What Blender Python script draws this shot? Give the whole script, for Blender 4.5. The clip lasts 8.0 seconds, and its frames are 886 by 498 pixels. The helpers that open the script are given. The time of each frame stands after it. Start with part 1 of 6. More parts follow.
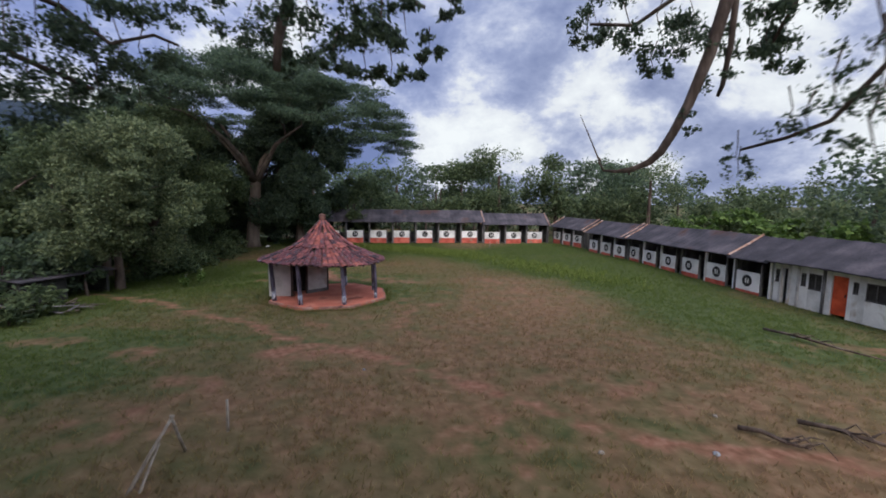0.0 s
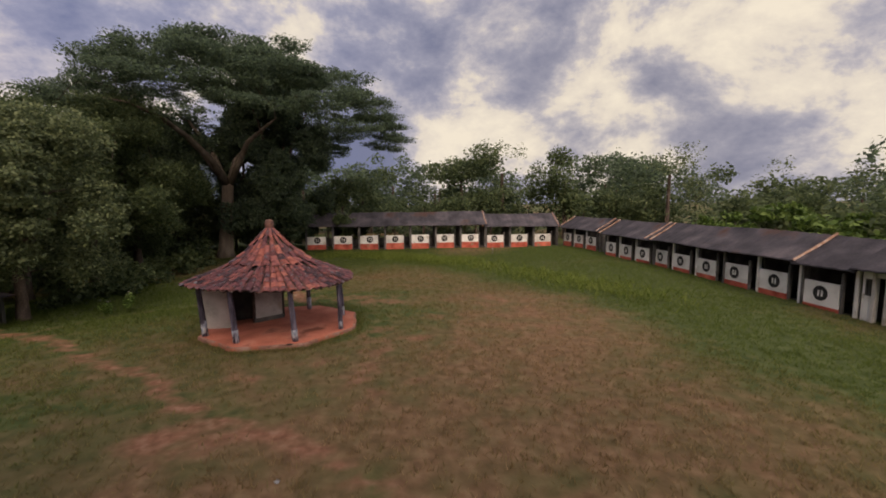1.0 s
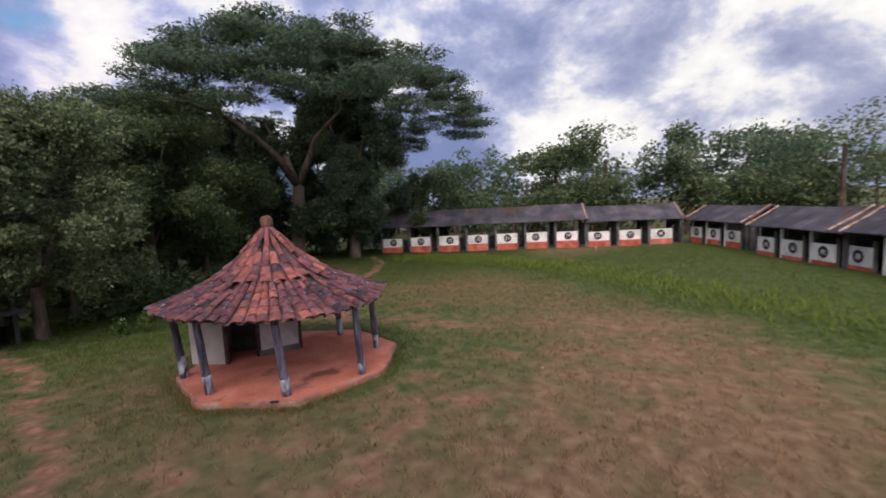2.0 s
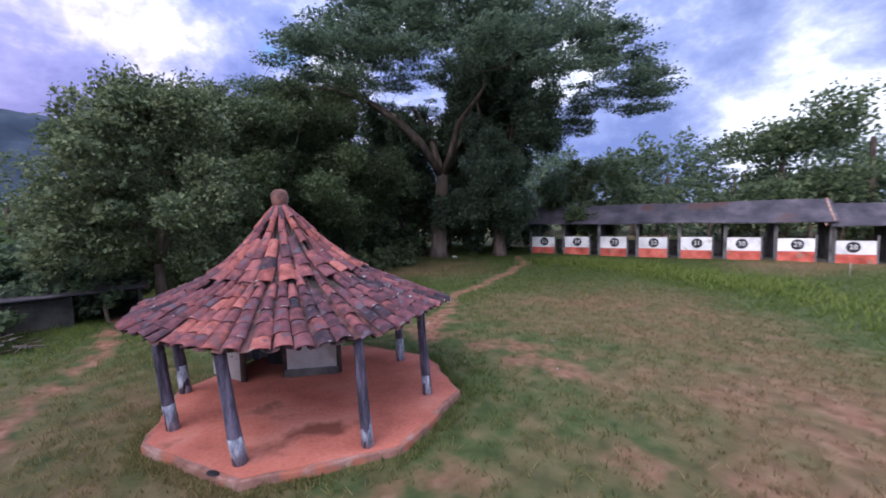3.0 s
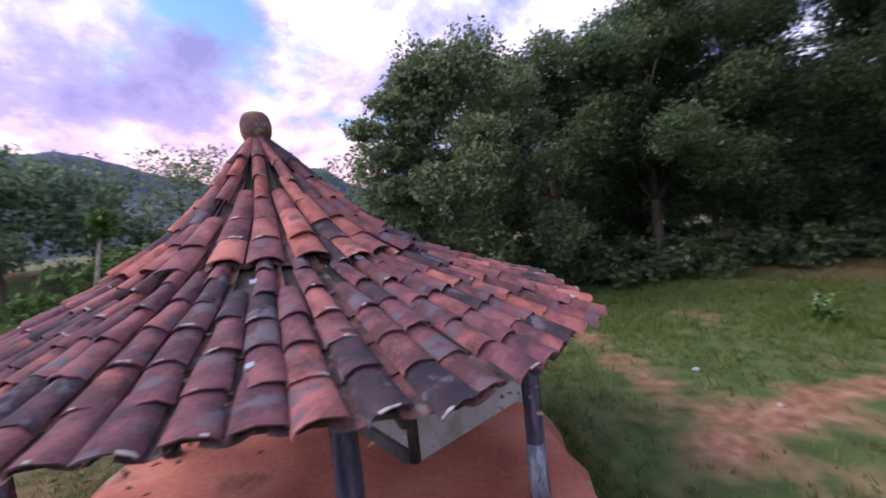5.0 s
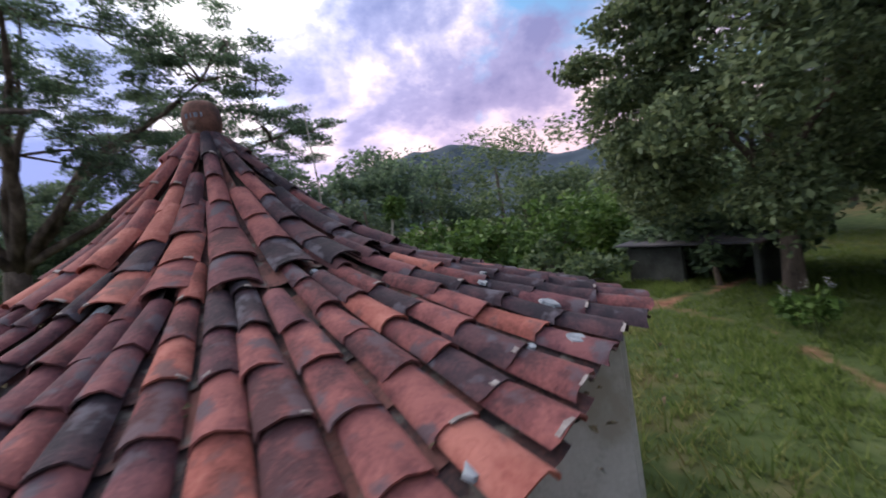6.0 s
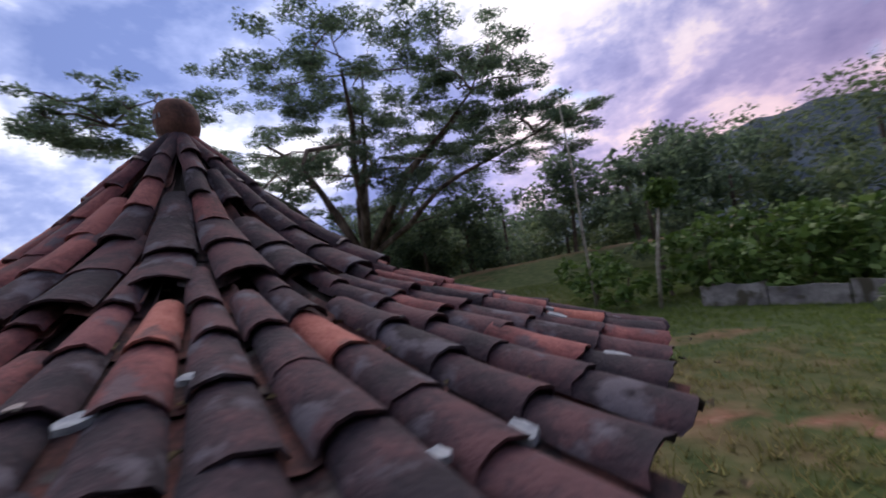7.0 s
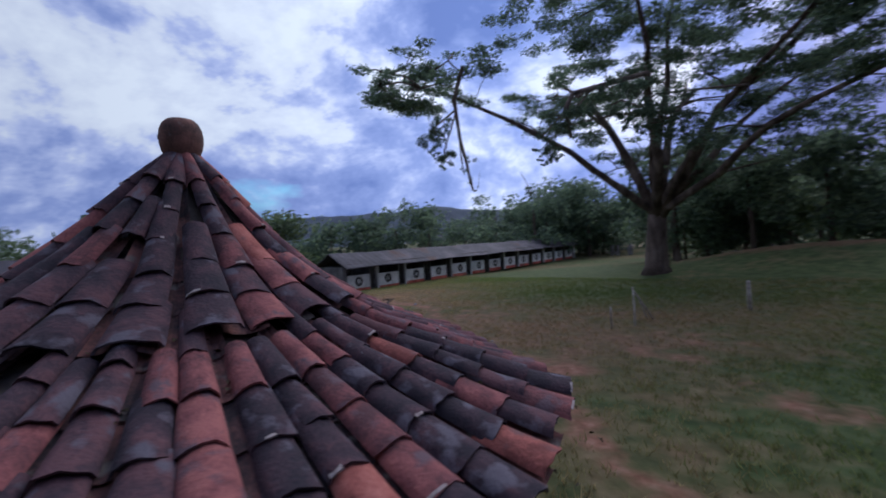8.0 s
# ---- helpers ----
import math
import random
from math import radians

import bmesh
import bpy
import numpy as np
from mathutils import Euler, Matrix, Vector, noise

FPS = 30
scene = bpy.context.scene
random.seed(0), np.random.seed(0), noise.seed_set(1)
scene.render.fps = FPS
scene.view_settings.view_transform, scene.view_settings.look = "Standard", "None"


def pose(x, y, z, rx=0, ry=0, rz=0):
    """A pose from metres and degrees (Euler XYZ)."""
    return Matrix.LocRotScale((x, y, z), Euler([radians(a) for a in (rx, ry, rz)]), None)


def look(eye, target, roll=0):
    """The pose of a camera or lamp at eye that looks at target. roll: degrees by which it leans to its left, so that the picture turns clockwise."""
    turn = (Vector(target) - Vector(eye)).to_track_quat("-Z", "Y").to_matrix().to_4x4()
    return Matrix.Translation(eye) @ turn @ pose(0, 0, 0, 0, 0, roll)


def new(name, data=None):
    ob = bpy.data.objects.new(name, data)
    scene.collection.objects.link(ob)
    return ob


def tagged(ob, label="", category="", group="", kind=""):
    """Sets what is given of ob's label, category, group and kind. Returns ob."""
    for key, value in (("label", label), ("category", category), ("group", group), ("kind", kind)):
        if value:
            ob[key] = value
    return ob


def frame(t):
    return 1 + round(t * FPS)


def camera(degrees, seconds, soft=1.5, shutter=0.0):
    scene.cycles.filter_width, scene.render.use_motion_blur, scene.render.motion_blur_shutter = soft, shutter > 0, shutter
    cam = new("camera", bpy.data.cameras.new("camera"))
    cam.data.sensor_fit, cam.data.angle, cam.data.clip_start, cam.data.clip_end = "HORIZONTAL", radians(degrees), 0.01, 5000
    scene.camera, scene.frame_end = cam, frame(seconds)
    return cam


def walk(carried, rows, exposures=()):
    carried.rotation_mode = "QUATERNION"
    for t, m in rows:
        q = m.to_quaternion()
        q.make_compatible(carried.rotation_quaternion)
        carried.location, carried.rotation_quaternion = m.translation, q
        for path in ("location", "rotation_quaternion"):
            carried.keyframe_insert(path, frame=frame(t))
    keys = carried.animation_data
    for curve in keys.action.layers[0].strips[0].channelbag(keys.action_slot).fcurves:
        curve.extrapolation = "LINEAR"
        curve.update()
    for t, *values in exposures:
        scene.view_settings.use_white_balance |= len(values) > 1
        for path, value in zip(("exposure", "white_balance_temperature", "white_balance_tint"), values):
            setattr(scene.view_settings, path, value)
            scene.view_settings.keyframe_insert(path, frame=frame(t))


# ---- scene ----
cam = camera(93.0, 8.0, soft=1.8, shutter=0.2)
PATH = [
    (0, (8.817, -21.166, 5.181), (8.589, -19.191, 4.959), 0.69),
    (0.5, (9.037, -18.547, 5.035), (8.796, -16.573, 4.823), -0.08),
    (1, (8.985, -15.787, 5.061), (8.734, -13.814, 4.847), -0.54),
    (1.2, (8.854, -14.757, 5.123), (8.599, -12.786, 4.900), -1.07),
    (2.3, (8.899, -7.610, 4.232), (7.973, -5.847, 4.051), -2.95),
    (2.5, (8.813, -6.475, 4.141), (7.748, -4.791, 3.967), -2.71),
    (3, (8.413, -3.971, 3.954), (7.031, -2.537, 3.778), -1.58),
    (3.5, (7.781, -2.044, 3.687), (6.153, -0.897, 3.501), -1.39),
    (4, (7.074, -0.295, 3.348), (5.219, 0.432, 3.175), -1.73),
    (4.2, (6.753, 0.269, 3.265), (4.846, 0.846, 3.084), -2.54),
    (5.3, (3.260, 3.749, 3.016), (1.465, 2.874, 2.912), -6.18),
    (5.5, (2.495, 3.989, 2.994), (0.853, 2.851, 2.898), -6.80),
    (6, (0.453, 4.572, 2.970), (-0.620, 2.888, 2.858), -9.19),
    (6.5, (-0.969, 3.938, 2.670), (-1.496, 2.010, 2.737), -9.95),
    (7, (-2.479, 3.136, 2.759), (-2.207, 1.157, 2.846), -9.45),
    (7.5, (-3.539, 2.160, 3.054), (-2.626, 0.382, 3.117), -6.39),
    (8, (-4.297, 0.658, 3.313), (-2.767, -0.629, 3.270), -3.18),
]
EXPOSURES = [(0.0, 0.36, 6100, 2), (0.45, 0.17, 7200, 4), (0.75, 0.10, 8300, 6), (1.2, 0.17, 8300, 6), (2.4, 0.68, 5900, 6), (4.0, 1.02, 5450, 24), (6.0, 0.68, 6150, -2), (7.0, 0.14, 6150, 6), (8.0, -0.16, 5350, 6)]
walk(cam, [(t, look(eye, target, roll)) for t, eye, target, roll in PATH], EXPOSURES)
SKY_GAIN, SKY_STRENGTH, SUN_STRENGTH, CLOUD_SHIFT = 0.16, 0.70, 2.4, (0.0, 0.0, 0.0)

# ---------------------------------------------------------------- light
world = bpy.data.worlds.new("world")
scene.world = world
world.use_nodes = True
wn, wl = world.node_tree.nodes, world.node_tree.links
wn.clear()


def wnode(kind, **props):
    n = wn.new(kind)
    for k, v in props.items():
        if k == "op":
            n.operation = v
        elif k == "blend":
            n.blend_type = v
    return n


def wmath(op, a, b=None):
    n = wnode("ShaderNodeMath", op=op)
    for i, v in enumerate((a, b)):
        if v is None:
            continue
        if isinstance(v, (int, float)):
            n.inputs[i].default_value = v
        else:
            wl.new(v, n.inputs[i])
    return n.outputs[0]


def wramp(fac, stops):
    n = wn.new("ShaderNodeValToRGB")
    e = n.color_ramp.elements
    while len(e) < len(stops):
        e.new(0.5)
    for el, (p, c) in zip(e, stops):
        el.position, el.color = p, (*c, 1)
    wl.new(fac, n.inputs[0])
    return n.outputs[0]


def wmix(fac, a, b):
    n = wn.new("ShaderNodeMix")
    n.data_type = "RGBA"
    wl.new(fac, n.inputs[0])
    for s, v in ((6, a), (7, b)):
        if isinstance(v, tuple):
            n.inputs[s].default_value = (*v, 1)
        else:
            wl.new(v, n.inputs[s])
    return n.outputs[2]


SUN_WAY = Vector((0.22, -0.97, 0.0)).normalized()
GLOW_WAY = Vector((-0.74, -0.67, 0.0)).normalized()
sky = wn.new("ShaderNodeTexSky")
sky.sky_type = "NISHITA"
sky.sun_disc = False
sky.sun_elevation = radians(30)
sky.sun_rotation = math.atan2(SUN_WAY.x, SUN_WAY.y)
sky.air_density, sky.dust_density, sky.ozone_density = 1.2, 1.0, 2.5
coord = wn.new("ShaderNodeTexCoord")
split = wn.new("ShaderNodeSeparateXYZ")
wl.new(coord.outputs["Generated"], split.inputs[0])
flat = wn.new("ShaderNodeMapping")
wl.new(coord.outputs["Generated"], flat.inputs[0])
flat.inputs["Scale"].default_value = (1.0, 1.0, 1.5)
flat.inputs["Location"].default_value = CLOUD_SHIFT


def cloud_noise(scale, detail, rough, twist, shift):
    n = wn.new("ShaderNodeTexNoise")
    n.inputs["Scale"].default_value, n.inputs["Detail"].default_value = scale, detail
    n.inputs["Roughness"].default_value, n.inputs["Distortion"].default_value = rough, twist
    v = wn.new("ShaderNodeVectorMath")
    v.operation = "ADD"
    wl.new(flat.outputs[0], v.inputs[0])
    v.inputs[1].default_value = shift
    wl.new(v.outputs[0], n.inputs["Vector"])
    return n.outputs[0]


# broken cloud: violet-grey bellies, bright thin edges, clear blue between them
depth_of = cloud_noise(2.9, 9.0, 0.61, 0.12, (0, 0, 0))
gap = cloud_noise(2.0, 8.0, 0.54, 0.3, (7.3, 3.2, 5.1))
cloud = wramp(depth_of, [(0.38, (1.06, 1.03, 1.06)), (0.45, (0.90, 0.88, 0.97)), (0.485, (0.62, 0.64, 0.90)), (0.54, (0.37, 0.42, 0.73)), (0.64, (0.21, 0.265, 0.55))])
# the clouds over the far end of the field are plainer grey and white
north = wn.new("ShaderNodeVectorMath")
north.operation = "DOT_PRODUCT"
wl.new(coord.outputs["Generated"], north.inputs[0])
north.inputs[1].default_value = Vector((0.30, 0.95, 0.10)).normalized()
plain = wramp(depth_of, [(0.38, (1.10, 1.06, 1.05)), (0.455, (0.93, 0.89, 0.90)), (0.50, (0.62, 0.61, 0.68)), (0.56, (0.43, 0.43, 0.52)), (0.66, (0.27, 0.28, 0.37))])
cloud = wmix(wmath("MULTIPLY", wmath("POWER", wmath("MAXIMUM", north.outputs["Value"], 0.0), 4.0), 0.5), cloud, plain)
open_sky = wn.new("ShaderNodeVectorMath")
open_sky.operation = "DOT_PRODUCT"
wl.new(coord.outputs["Generated"], open_sky.inputs[0])
open_sky.inputs[1].default_value = Vector((-0.80, -0.42, 0.42)).normalized()
gap = wmath("SUBTRACT", wmath("ADD", gap, 0.10), wmath("MULTIPLY", wmath("POWER", wmath("MAXIMUM", open_sky.outputs["Value"], 0.0), 5.0), 0.13))
low_deck = wmath("POWER", wmath("SUBTRACT", 1.0, wmath("MINIMUM", wmath("ABSOLUTE", split.outputs[2]), 1.0)), 9.0)
gap = wmath("ADD", gap, wmath("MULTIPLY", low_deck, 0.10))
cover = wramp(gap, [(0.40, (0.0, 0.0, 0.0)), (0.48, (1.0, 1.0, 1.0))])
clear = wn.new("ShaderNodeMix")
clear.data_type, clear.blend_type = "RGBA", "MULTIPLY"
clear.inputs[0].default_value = 1.0
wl.new(sky.outputs[0], clear.inputs[6])
clear.inputs[7].default_value = (SKY_GAIN * 0.64, SKY_GAIN * 1.00, SKY_GAIN * 1.14, 1)
mixed = wmix(cover, clear.outputs[2], cloud)
# the side of the low sun, behind thin cloud, is the brighter one
bright = wn.new("ShaderNodeVectorMath")
bright.operation = "DOT_PRODUCT"
wl.new(coord.outputs["Generated"], bright.inputs[0])
bright.inputs[1].default_value = Vector((0.40, -0.87, 0.30)).normalized()
lift = wn.new("ShaderNodeVectorMath")
lift.operation = "SCALE"
wl.new(mixed, lift.inputs[0])
wl.new(wmath("ADD", 1.0, wmath("MULTIPLY", wmath("POWER", wmath("MAXIMUM", bright.outputs["Value"], 0.0), 3.0), 0.78)), lift.inputs["Scale"])
mixed = lift.outputs[0]
# the evening glow low in the west
west = wn.new("ShaderNodeVectorMath")
west.operation = "DOT_PRODUCT"
wl.new(coord.outputs["Generated"], west.inputs[0])
west.inputs[1].default_value = GLOW_WAY
low = wmath("SUBTRACT", 1.0, wmath("MULTIPLY", wmath("ABSOLUTE", split.outputs[2]), 1.5))
glow = wmath("MULTIPLY", wmath("POWER", wmath("MAXIMUM", west.outputs["Value"], 0.0), 1.8), wmath("MAXIMUM", low, 0.0))
rosy = wn.new("ShaderNodeMix")
rosy.data_type, rosy.blend_type = "RGBA", "MULTIPLY"
rosy.inputs[0].default_value = 1.0
wl.new(mixed, rosy.inputs[6])
rosy.inputs[7].default_value = (1.22, 0.84, 0.90, 1)
mixed = wmix(wmath("MINIMUM", wmath("MULTIPLY", glow, 1.25), 1.0), mixed, rosy.outputs[2])
mixed = wmix(wmath("MULTIPLY", glow, 0.25), mixed, (1.0, 0.58, 0.62))
back = wn.new("ShaderNodeBackground")
wl.new(mixed, back.inputs[0])
back.inputs[1].default_value = SKY_STRENGTH
wout = wn.new("ShaderNodeOutputWorld")
wl.new(back.outputs[0], wout.inputs[0])

sun = new("sun", bpy.data.lights.new("sun", "SUN"))
sun.data.energy, sun.data.angle, sun.data.color = SUN_STRENGTH, radians(55), (1.0, 0.84, 0.76)
sun.matrix_world = look(SUN_WAY * 50 + Vector((0, 0, 50 * math.tan(radians(40)))), (0, 0, 0))


# ---------------------------------------------------------------- materials
def material(name, dark, mid, light, scale=4.0, fine_scale=30.0, rough=0.85, bump=0.25, spread=0.0, island=0.0, metal=0.0, stretch=(1, 1, 1), stain=None, stain_scale=1.0, stain_at=0.6, through_light=0.0):
    m = bpy.data.materials.new(name)
    m.use_nodes = True
    n, l = m.node_tree.nodes, m.node_tree.links
    n.clear()
    out = n.new("ShaderNodeOutputMaterial")
    b = n.new("ShaderNodeBsdfPrincipled")
    b.inputs["Roughness"].default_value, b.inputs["Metallic"].default_value = rough, metal
    b.inputs["Specular IOR Level"].default_value = 0.3
    tc = n.new("ShaderNodeTexCoord")
    mp = n.new("ShaderNodeMapping")
    mp.inputs["Scale"].default_value = stretch
    l.new(tc.outputs["Object"], mp.inputs[0])
    vec = mp.outputs[0]
    info = n.new("ShaderNodeObjectInfo")
    geo = n.new("ShaderNodeNewGeometry")
    chance = None
    if spread:
        chance = info.outputs["Random"]
    if island:
        chance = geo.outputs["Random Per Island"]
    if chance is not None:
        far_off = n.new("ShaderNodeMath")
        far_off.operation = "MULTIPLY"
        far_off.inputs[1].default_value = 57.0
        l.new(chance, far_off.inputs[0])
        add = n.new("ShaderNodeVectorMath")
        add.operation = "ADD"
        l.new(vec, add.inputs[0])
        l.new(far_off.outputs[0], add.inputs[1])
        vec = add.outputs[0]
    a = n.new("ShaderNodeTexNoise")
    a.inputs["Scale"].default_value, a.inputs["Detail"].default_value = scale, 5.0
    l.new(vec, a.inputs["Vector"])
    f = n.new("ShaderNodeTexNoise")
    f.inputs["Scale"].default_value, f.inputs["Detail"].default_value = fine_scale, 4.0
    l.new(vec, f.inputs["Vector"])
    blend = n.new("ShaderNodeMath")
    blend.operation = "MULTIPLY_ADD"
    l.new(f.outputs[0], blend.inputs[0])
    blend.inputs[1].default_value = 0.35
    l.new(a.outputs[0], blend.inputs[2])
    fac = n.new("ShaderNodeMath")
    fac.operation = "ADD"
    l.new(blend.outputs[0], fac.inputs[0])
    fac.inputs[1].default_value = -0.175
    value = fac.outputs[0]
    if chance is not None:
        sw = n.new("ShaderNodeMath")
        sw.operation = "MULTIPLY_ADD"
        l.new(chance, sw.inputs[0])
        sw.inputs[1].default_value = spread or island
        sw.inputs[2].default_value = -0.5 * (spread or island)
        plus = n.new("ShaderNodeMath")
        plus.operation = "ADD"
        l.new(value, plus.inputs[0])
        l.new(sw.outputs[0], plus.inputs[1])
        value = plus.outputs[0]
    r = n.new("ShaderNodeValToRGB")
    e = r.color_ramp.elements
    e.new(0.5)
    for el, p, c in zip(e, (0.30, 0.50, 0.70), (dark, mid, light)):
        el.position, el.color = p, (*c, 1)
    l.new(value, r.inputs[0])
    colour = r.outputs[0]
    if stain:
        s = n.new("ShaderNodeTexNoise")
        s.inputs["Scale"].default_value, s.inputs["Detail"].default_value = stain_scale, 6.0
        l.new(vec, s.inputs["Vector"])
        sr = n.new("ShaderNodeValToRGB")
        sr.color_ramp.elements[0].position, sr.color_ramp.elements[1].position = stain_at, stain_at + 0.09
        l.new(s.outputs[0], sr.inputs[0])
        mx = n.new("ShaderNodeMix")
        mx.data_type = "RGBA"
        l.new(sr.outputs[0], mx.inputs[0])
        l.new(colour, mx.inputs[6])
        mx.inputs[7].default_value = (*stain, 1)
        colour = mx.outputs[2]
    l.new(colour, b.inputs["Base Color"])
    if bump:
        bp = n.new("ShaderNodeBump")
        bp.inputs["Strength"].default_value, bp.inputs["Distance"].default_value = bump, 0.02
        l.new(blend.outputs[0], bp.inputs["Height"])
        l.new(bp.outputs[0], b.inputs["Normal"])
    if through_light:
        tr = n.new("ShaderNodeBsdfTranslucent")
        l.new(colour, tr.inputs[0])
        ms = n.new("ShaderNodeMixShader")
        ms.inputs[0].default_value = through_light
        l.new(b.outputs[0], ms.inputs[1])
        l.new(tr.outputs[0], ms.inputs[2])
        l.new(ms.outputs[0], out.inputs[0])
    else:
        l.new(b.outputs[0], out.inputs[0])
    return m


CLAY = material("clay_tile", (0.088, 0.040, 0.046), (0.208, 0.074, 0.076), (0.330, 0.122, 0.114), 6.0, 45.0, 0.9, 0.8, spread=0.34, stain=(0.13, 0.085, 0.10), stain_scale=5.5, stain_at=0.56)
CLAY_FAR = material("clay_tile_joined", (0.088, 0.040, 0.046), (0.208, 0.074, 0.076), (0.330, 0.122, 0.114), 6.0, 45.0, 0.9, 0.8, island=0.34, stain=(0.13, 0.085, 0.10), stain_scale=5.5, stain_at=0.56)
# old slate-purple clay, darkened further for the roof's shaded western side
CLAY_OLD_SHADED = material("old_shaded_clay_tile", (0.028, 0.022, 0.031), (0.060, 0.037, 0.048), (0.120, 0.058, 0.067), 6.0, 45.0, 0.9, 0.8, spread=0.30, stain=(0.120, 0.105, 0.130), stain_scale=5.5, stain_at=0.56)
CLAY_PLUM = material("plum_clay_tile", (0.066, 0.034, 0.044), (0.140, 0.056, 0.068), (0.225, 0.090, 0.096), 6.0, 45.0, 0.9, 0.8, spread=0.30, stain=(0.120, 0.095, 0.115), stain_scale=5.5, stain_at=0.56)
CLAY_OLD_SHADED_FAR = material("old_shaded_clay_tile_joined", (0.028, 0.022, 0.031), (0.060, 0.037, 0.048), (0.120, 0.058, 0.067), 6.0, 45.0, 0.9, 0.8, island=0.30, stain=(0.120, 0.105, 0.130), stain_scale=5.5, stain_at=0.56)
CLAY_PLUM_FAR = material("plum_clay_tile_joined", (0.066, 0.034, 0.044), (0.140, 0.056, 0.068), (0.225, 0.090, 0.096), 6.0, 45.0, 0.9, 0.8, island=0.30, stain=(0.120, 0.095, 0.115), stain_scale=5.5, stain_at=0.56)
CLAY_ORANGE = material("orange_clay_tile", (0.18, 0.058, 0.050), (0.33, 0.106, 0.088), (0.44, 0.168, 0.138), 6.0, 45.0, 0.9, 0.8, spread=0.30, stain=(0.17, 0.085, 0.085), stain_scale=5.5, stain_at=0.57)
CLAY_ORANGE_FAR = material("orange_clay_tile_joined", (0.18, 0.058, 0.050), (0.33, 0.106, 0.088), (0.44, 0.168, 0.138), 6.0, 45.0, 0.9, 0.8, island=0.30, stain=(0.17, 0.085, 0.085), stain_scale=5.5, stain_at=0.57)
CLAY_PAN = material("clay_channel", (0.035, 0.028, 0.032), (0.095, 0.050, 0.050), (0.19, 0.085, 0.075), 5.0, 40.0, 0.95, 0.5, island=0.3, stain=(0.16, 0.14, 0.13), stain_scale=6.0, stain_at=0.58)
CLAY_POT = material("clay_pot", (0.07, 0.045, 0.042), (0.155, 0.080, 0.066), (0.26, 0.13, 0.105), 6.0, 50.0, 0.85, 0.3, stain=(0.30, 0.25, 0.23), stain_scale=5.0, stain_at=0.62)
MORTAR = material("pale_mortar", (0.20, 0.16, 0.16), (0.32, 0.27, 0.26), (0.44, 0.39, 0.38), 18.0, 80.0, 0.95, 0.4)
LICHEN = material("lichen_plate", (0.216, 0.229, 0.264), (0.324, 0.340, 0.384), (0.432, 0.444, 0.480), 20.0, 90.0, 0.95, 0.4)
MOSS = material("roof_moss", (0.03, 0.03, 0.02), (0.08, 0.06, 0.035), (0.20, 0.15, 0.08), 25.0, 90.0, 0.95, 0.6)
LOG = material("weathered_log", (0.029, 0.027, 0.044), (0.079, 0.071, 0.105), (0.187, 0.163, 0.238), 9.0, 60.0, 0.9, 0.8, spread=0.15, stretch=(1.6, 1.6, 0.22))
PAINT_OLD = material("flaking_paint", (0.10, 0.11, 0.15), (0.26, 0.28, 0.36), (0.50, 0.52, 0.58), 12.0, 50.0, 0.85, 0.5, stretch=(1.2, 1.2, 0.35))
RED_FLOOR = material("red_floor", (0.36, 0.115, 0.082), (0.54, 0.180, 0.128), (0.61, 0.26, 0.20), 0.9, 14.0, 0.85, 0.15, stain=(0.22, 0.075, 0.052), stain_scale=0.8, stain_at=0.60)
CONCRETE = material("concrete_edge", (0.20, 0.105, 0.085), (0.34, 0.18, 0.145), (0.46, 0.31, 0.27), 3.0, 40.0, 0.9, 0.4, stain=(0.42, 0.15, 0.10), stain_scale=2.0, stain_at=0.48)
RUIN = material("ruined_limewash", (0.12, 0.11, 0.12), (0.22, 0.205, 0.215), (0.36, 0.34, 0.35), 2.6, 25.0, 0.95, 0.4, stain=(0.10, 0.09, 0.07), stain_scale=2.2, stain_at=0.54)
LIME = material("limewash", (0.315, 0.303, 0.289), (0.465, 0.451, 0.441), (0.555, 0.540, 0.532), 1.6, 25.0, 0.9, 0.2, stain=(0.36, 0.33, 0.29), stain_scale=1.4, stain_at=0.58)
WHITE = material("white_paint", (0.50, 0.50, 0.49), (0.68, 0.68, 0.67), (0.80, 0.80, 0.79), 1.2, 20.0, 0.8, 0.15, spread=0.2, stain=(0.42, 0.38, 0.33), stain_scale=1.1, stain_at=0.62)
RED_PAINT = material("red_paint", (0.275, 0.054, 0.036), (0.475, 0.102, 0.072), (0.625, 0.168, 0.120), 1.6, 22.0, 0.8, 0.15, spread=0.15, stain=(0.25, 0.17, 0.12), stain_scale=1.5, stain_at=0.62)
BLACK_PAINT = material("black_paint", (0.012, 0.012, 0.014), (0.022, 0.022, 0.025), (0.04, 0.04, 0.045), 6.0, 40.0, 0.7, 0.1)
GREY_WALL = material("grey_block_wall", (0.06, 0.058, 0.06), (0.12, 0.115, 0.115), (0.20, 0.19, 0.185), 1.5, 18.0, 0.95, 0.3, spread=0.15)
# grey block with the shade of overhanging trees put into its colour
SHADED_BLOCK = material("shaded_block_wall", (0.024, 0.024, 0.023), (0.048, 0.049, 0.045), (0.078, 0.078, 0.072), 1.5, 18.0, 0.95, 0.3)
ROOF_SHEET = material("dark_roof_sheet", (0.028, 0.026, 0.034), (0.060, 0.055, 0.068), (0.119, 0.104, 0.120), 0.7, 12.0, 0.75, 0.3, stain=(0.075, 0.038, 0.030), stain_scale=0.35, stain_at=0.60)
ROOF_EDGE = material("pale_verge", (0.16, 0.10, 0.08), (0.34, 0.20, 0.15), (0.50, 0.42, 0.38), 3.0, 30.0, 0.9, 0.2)
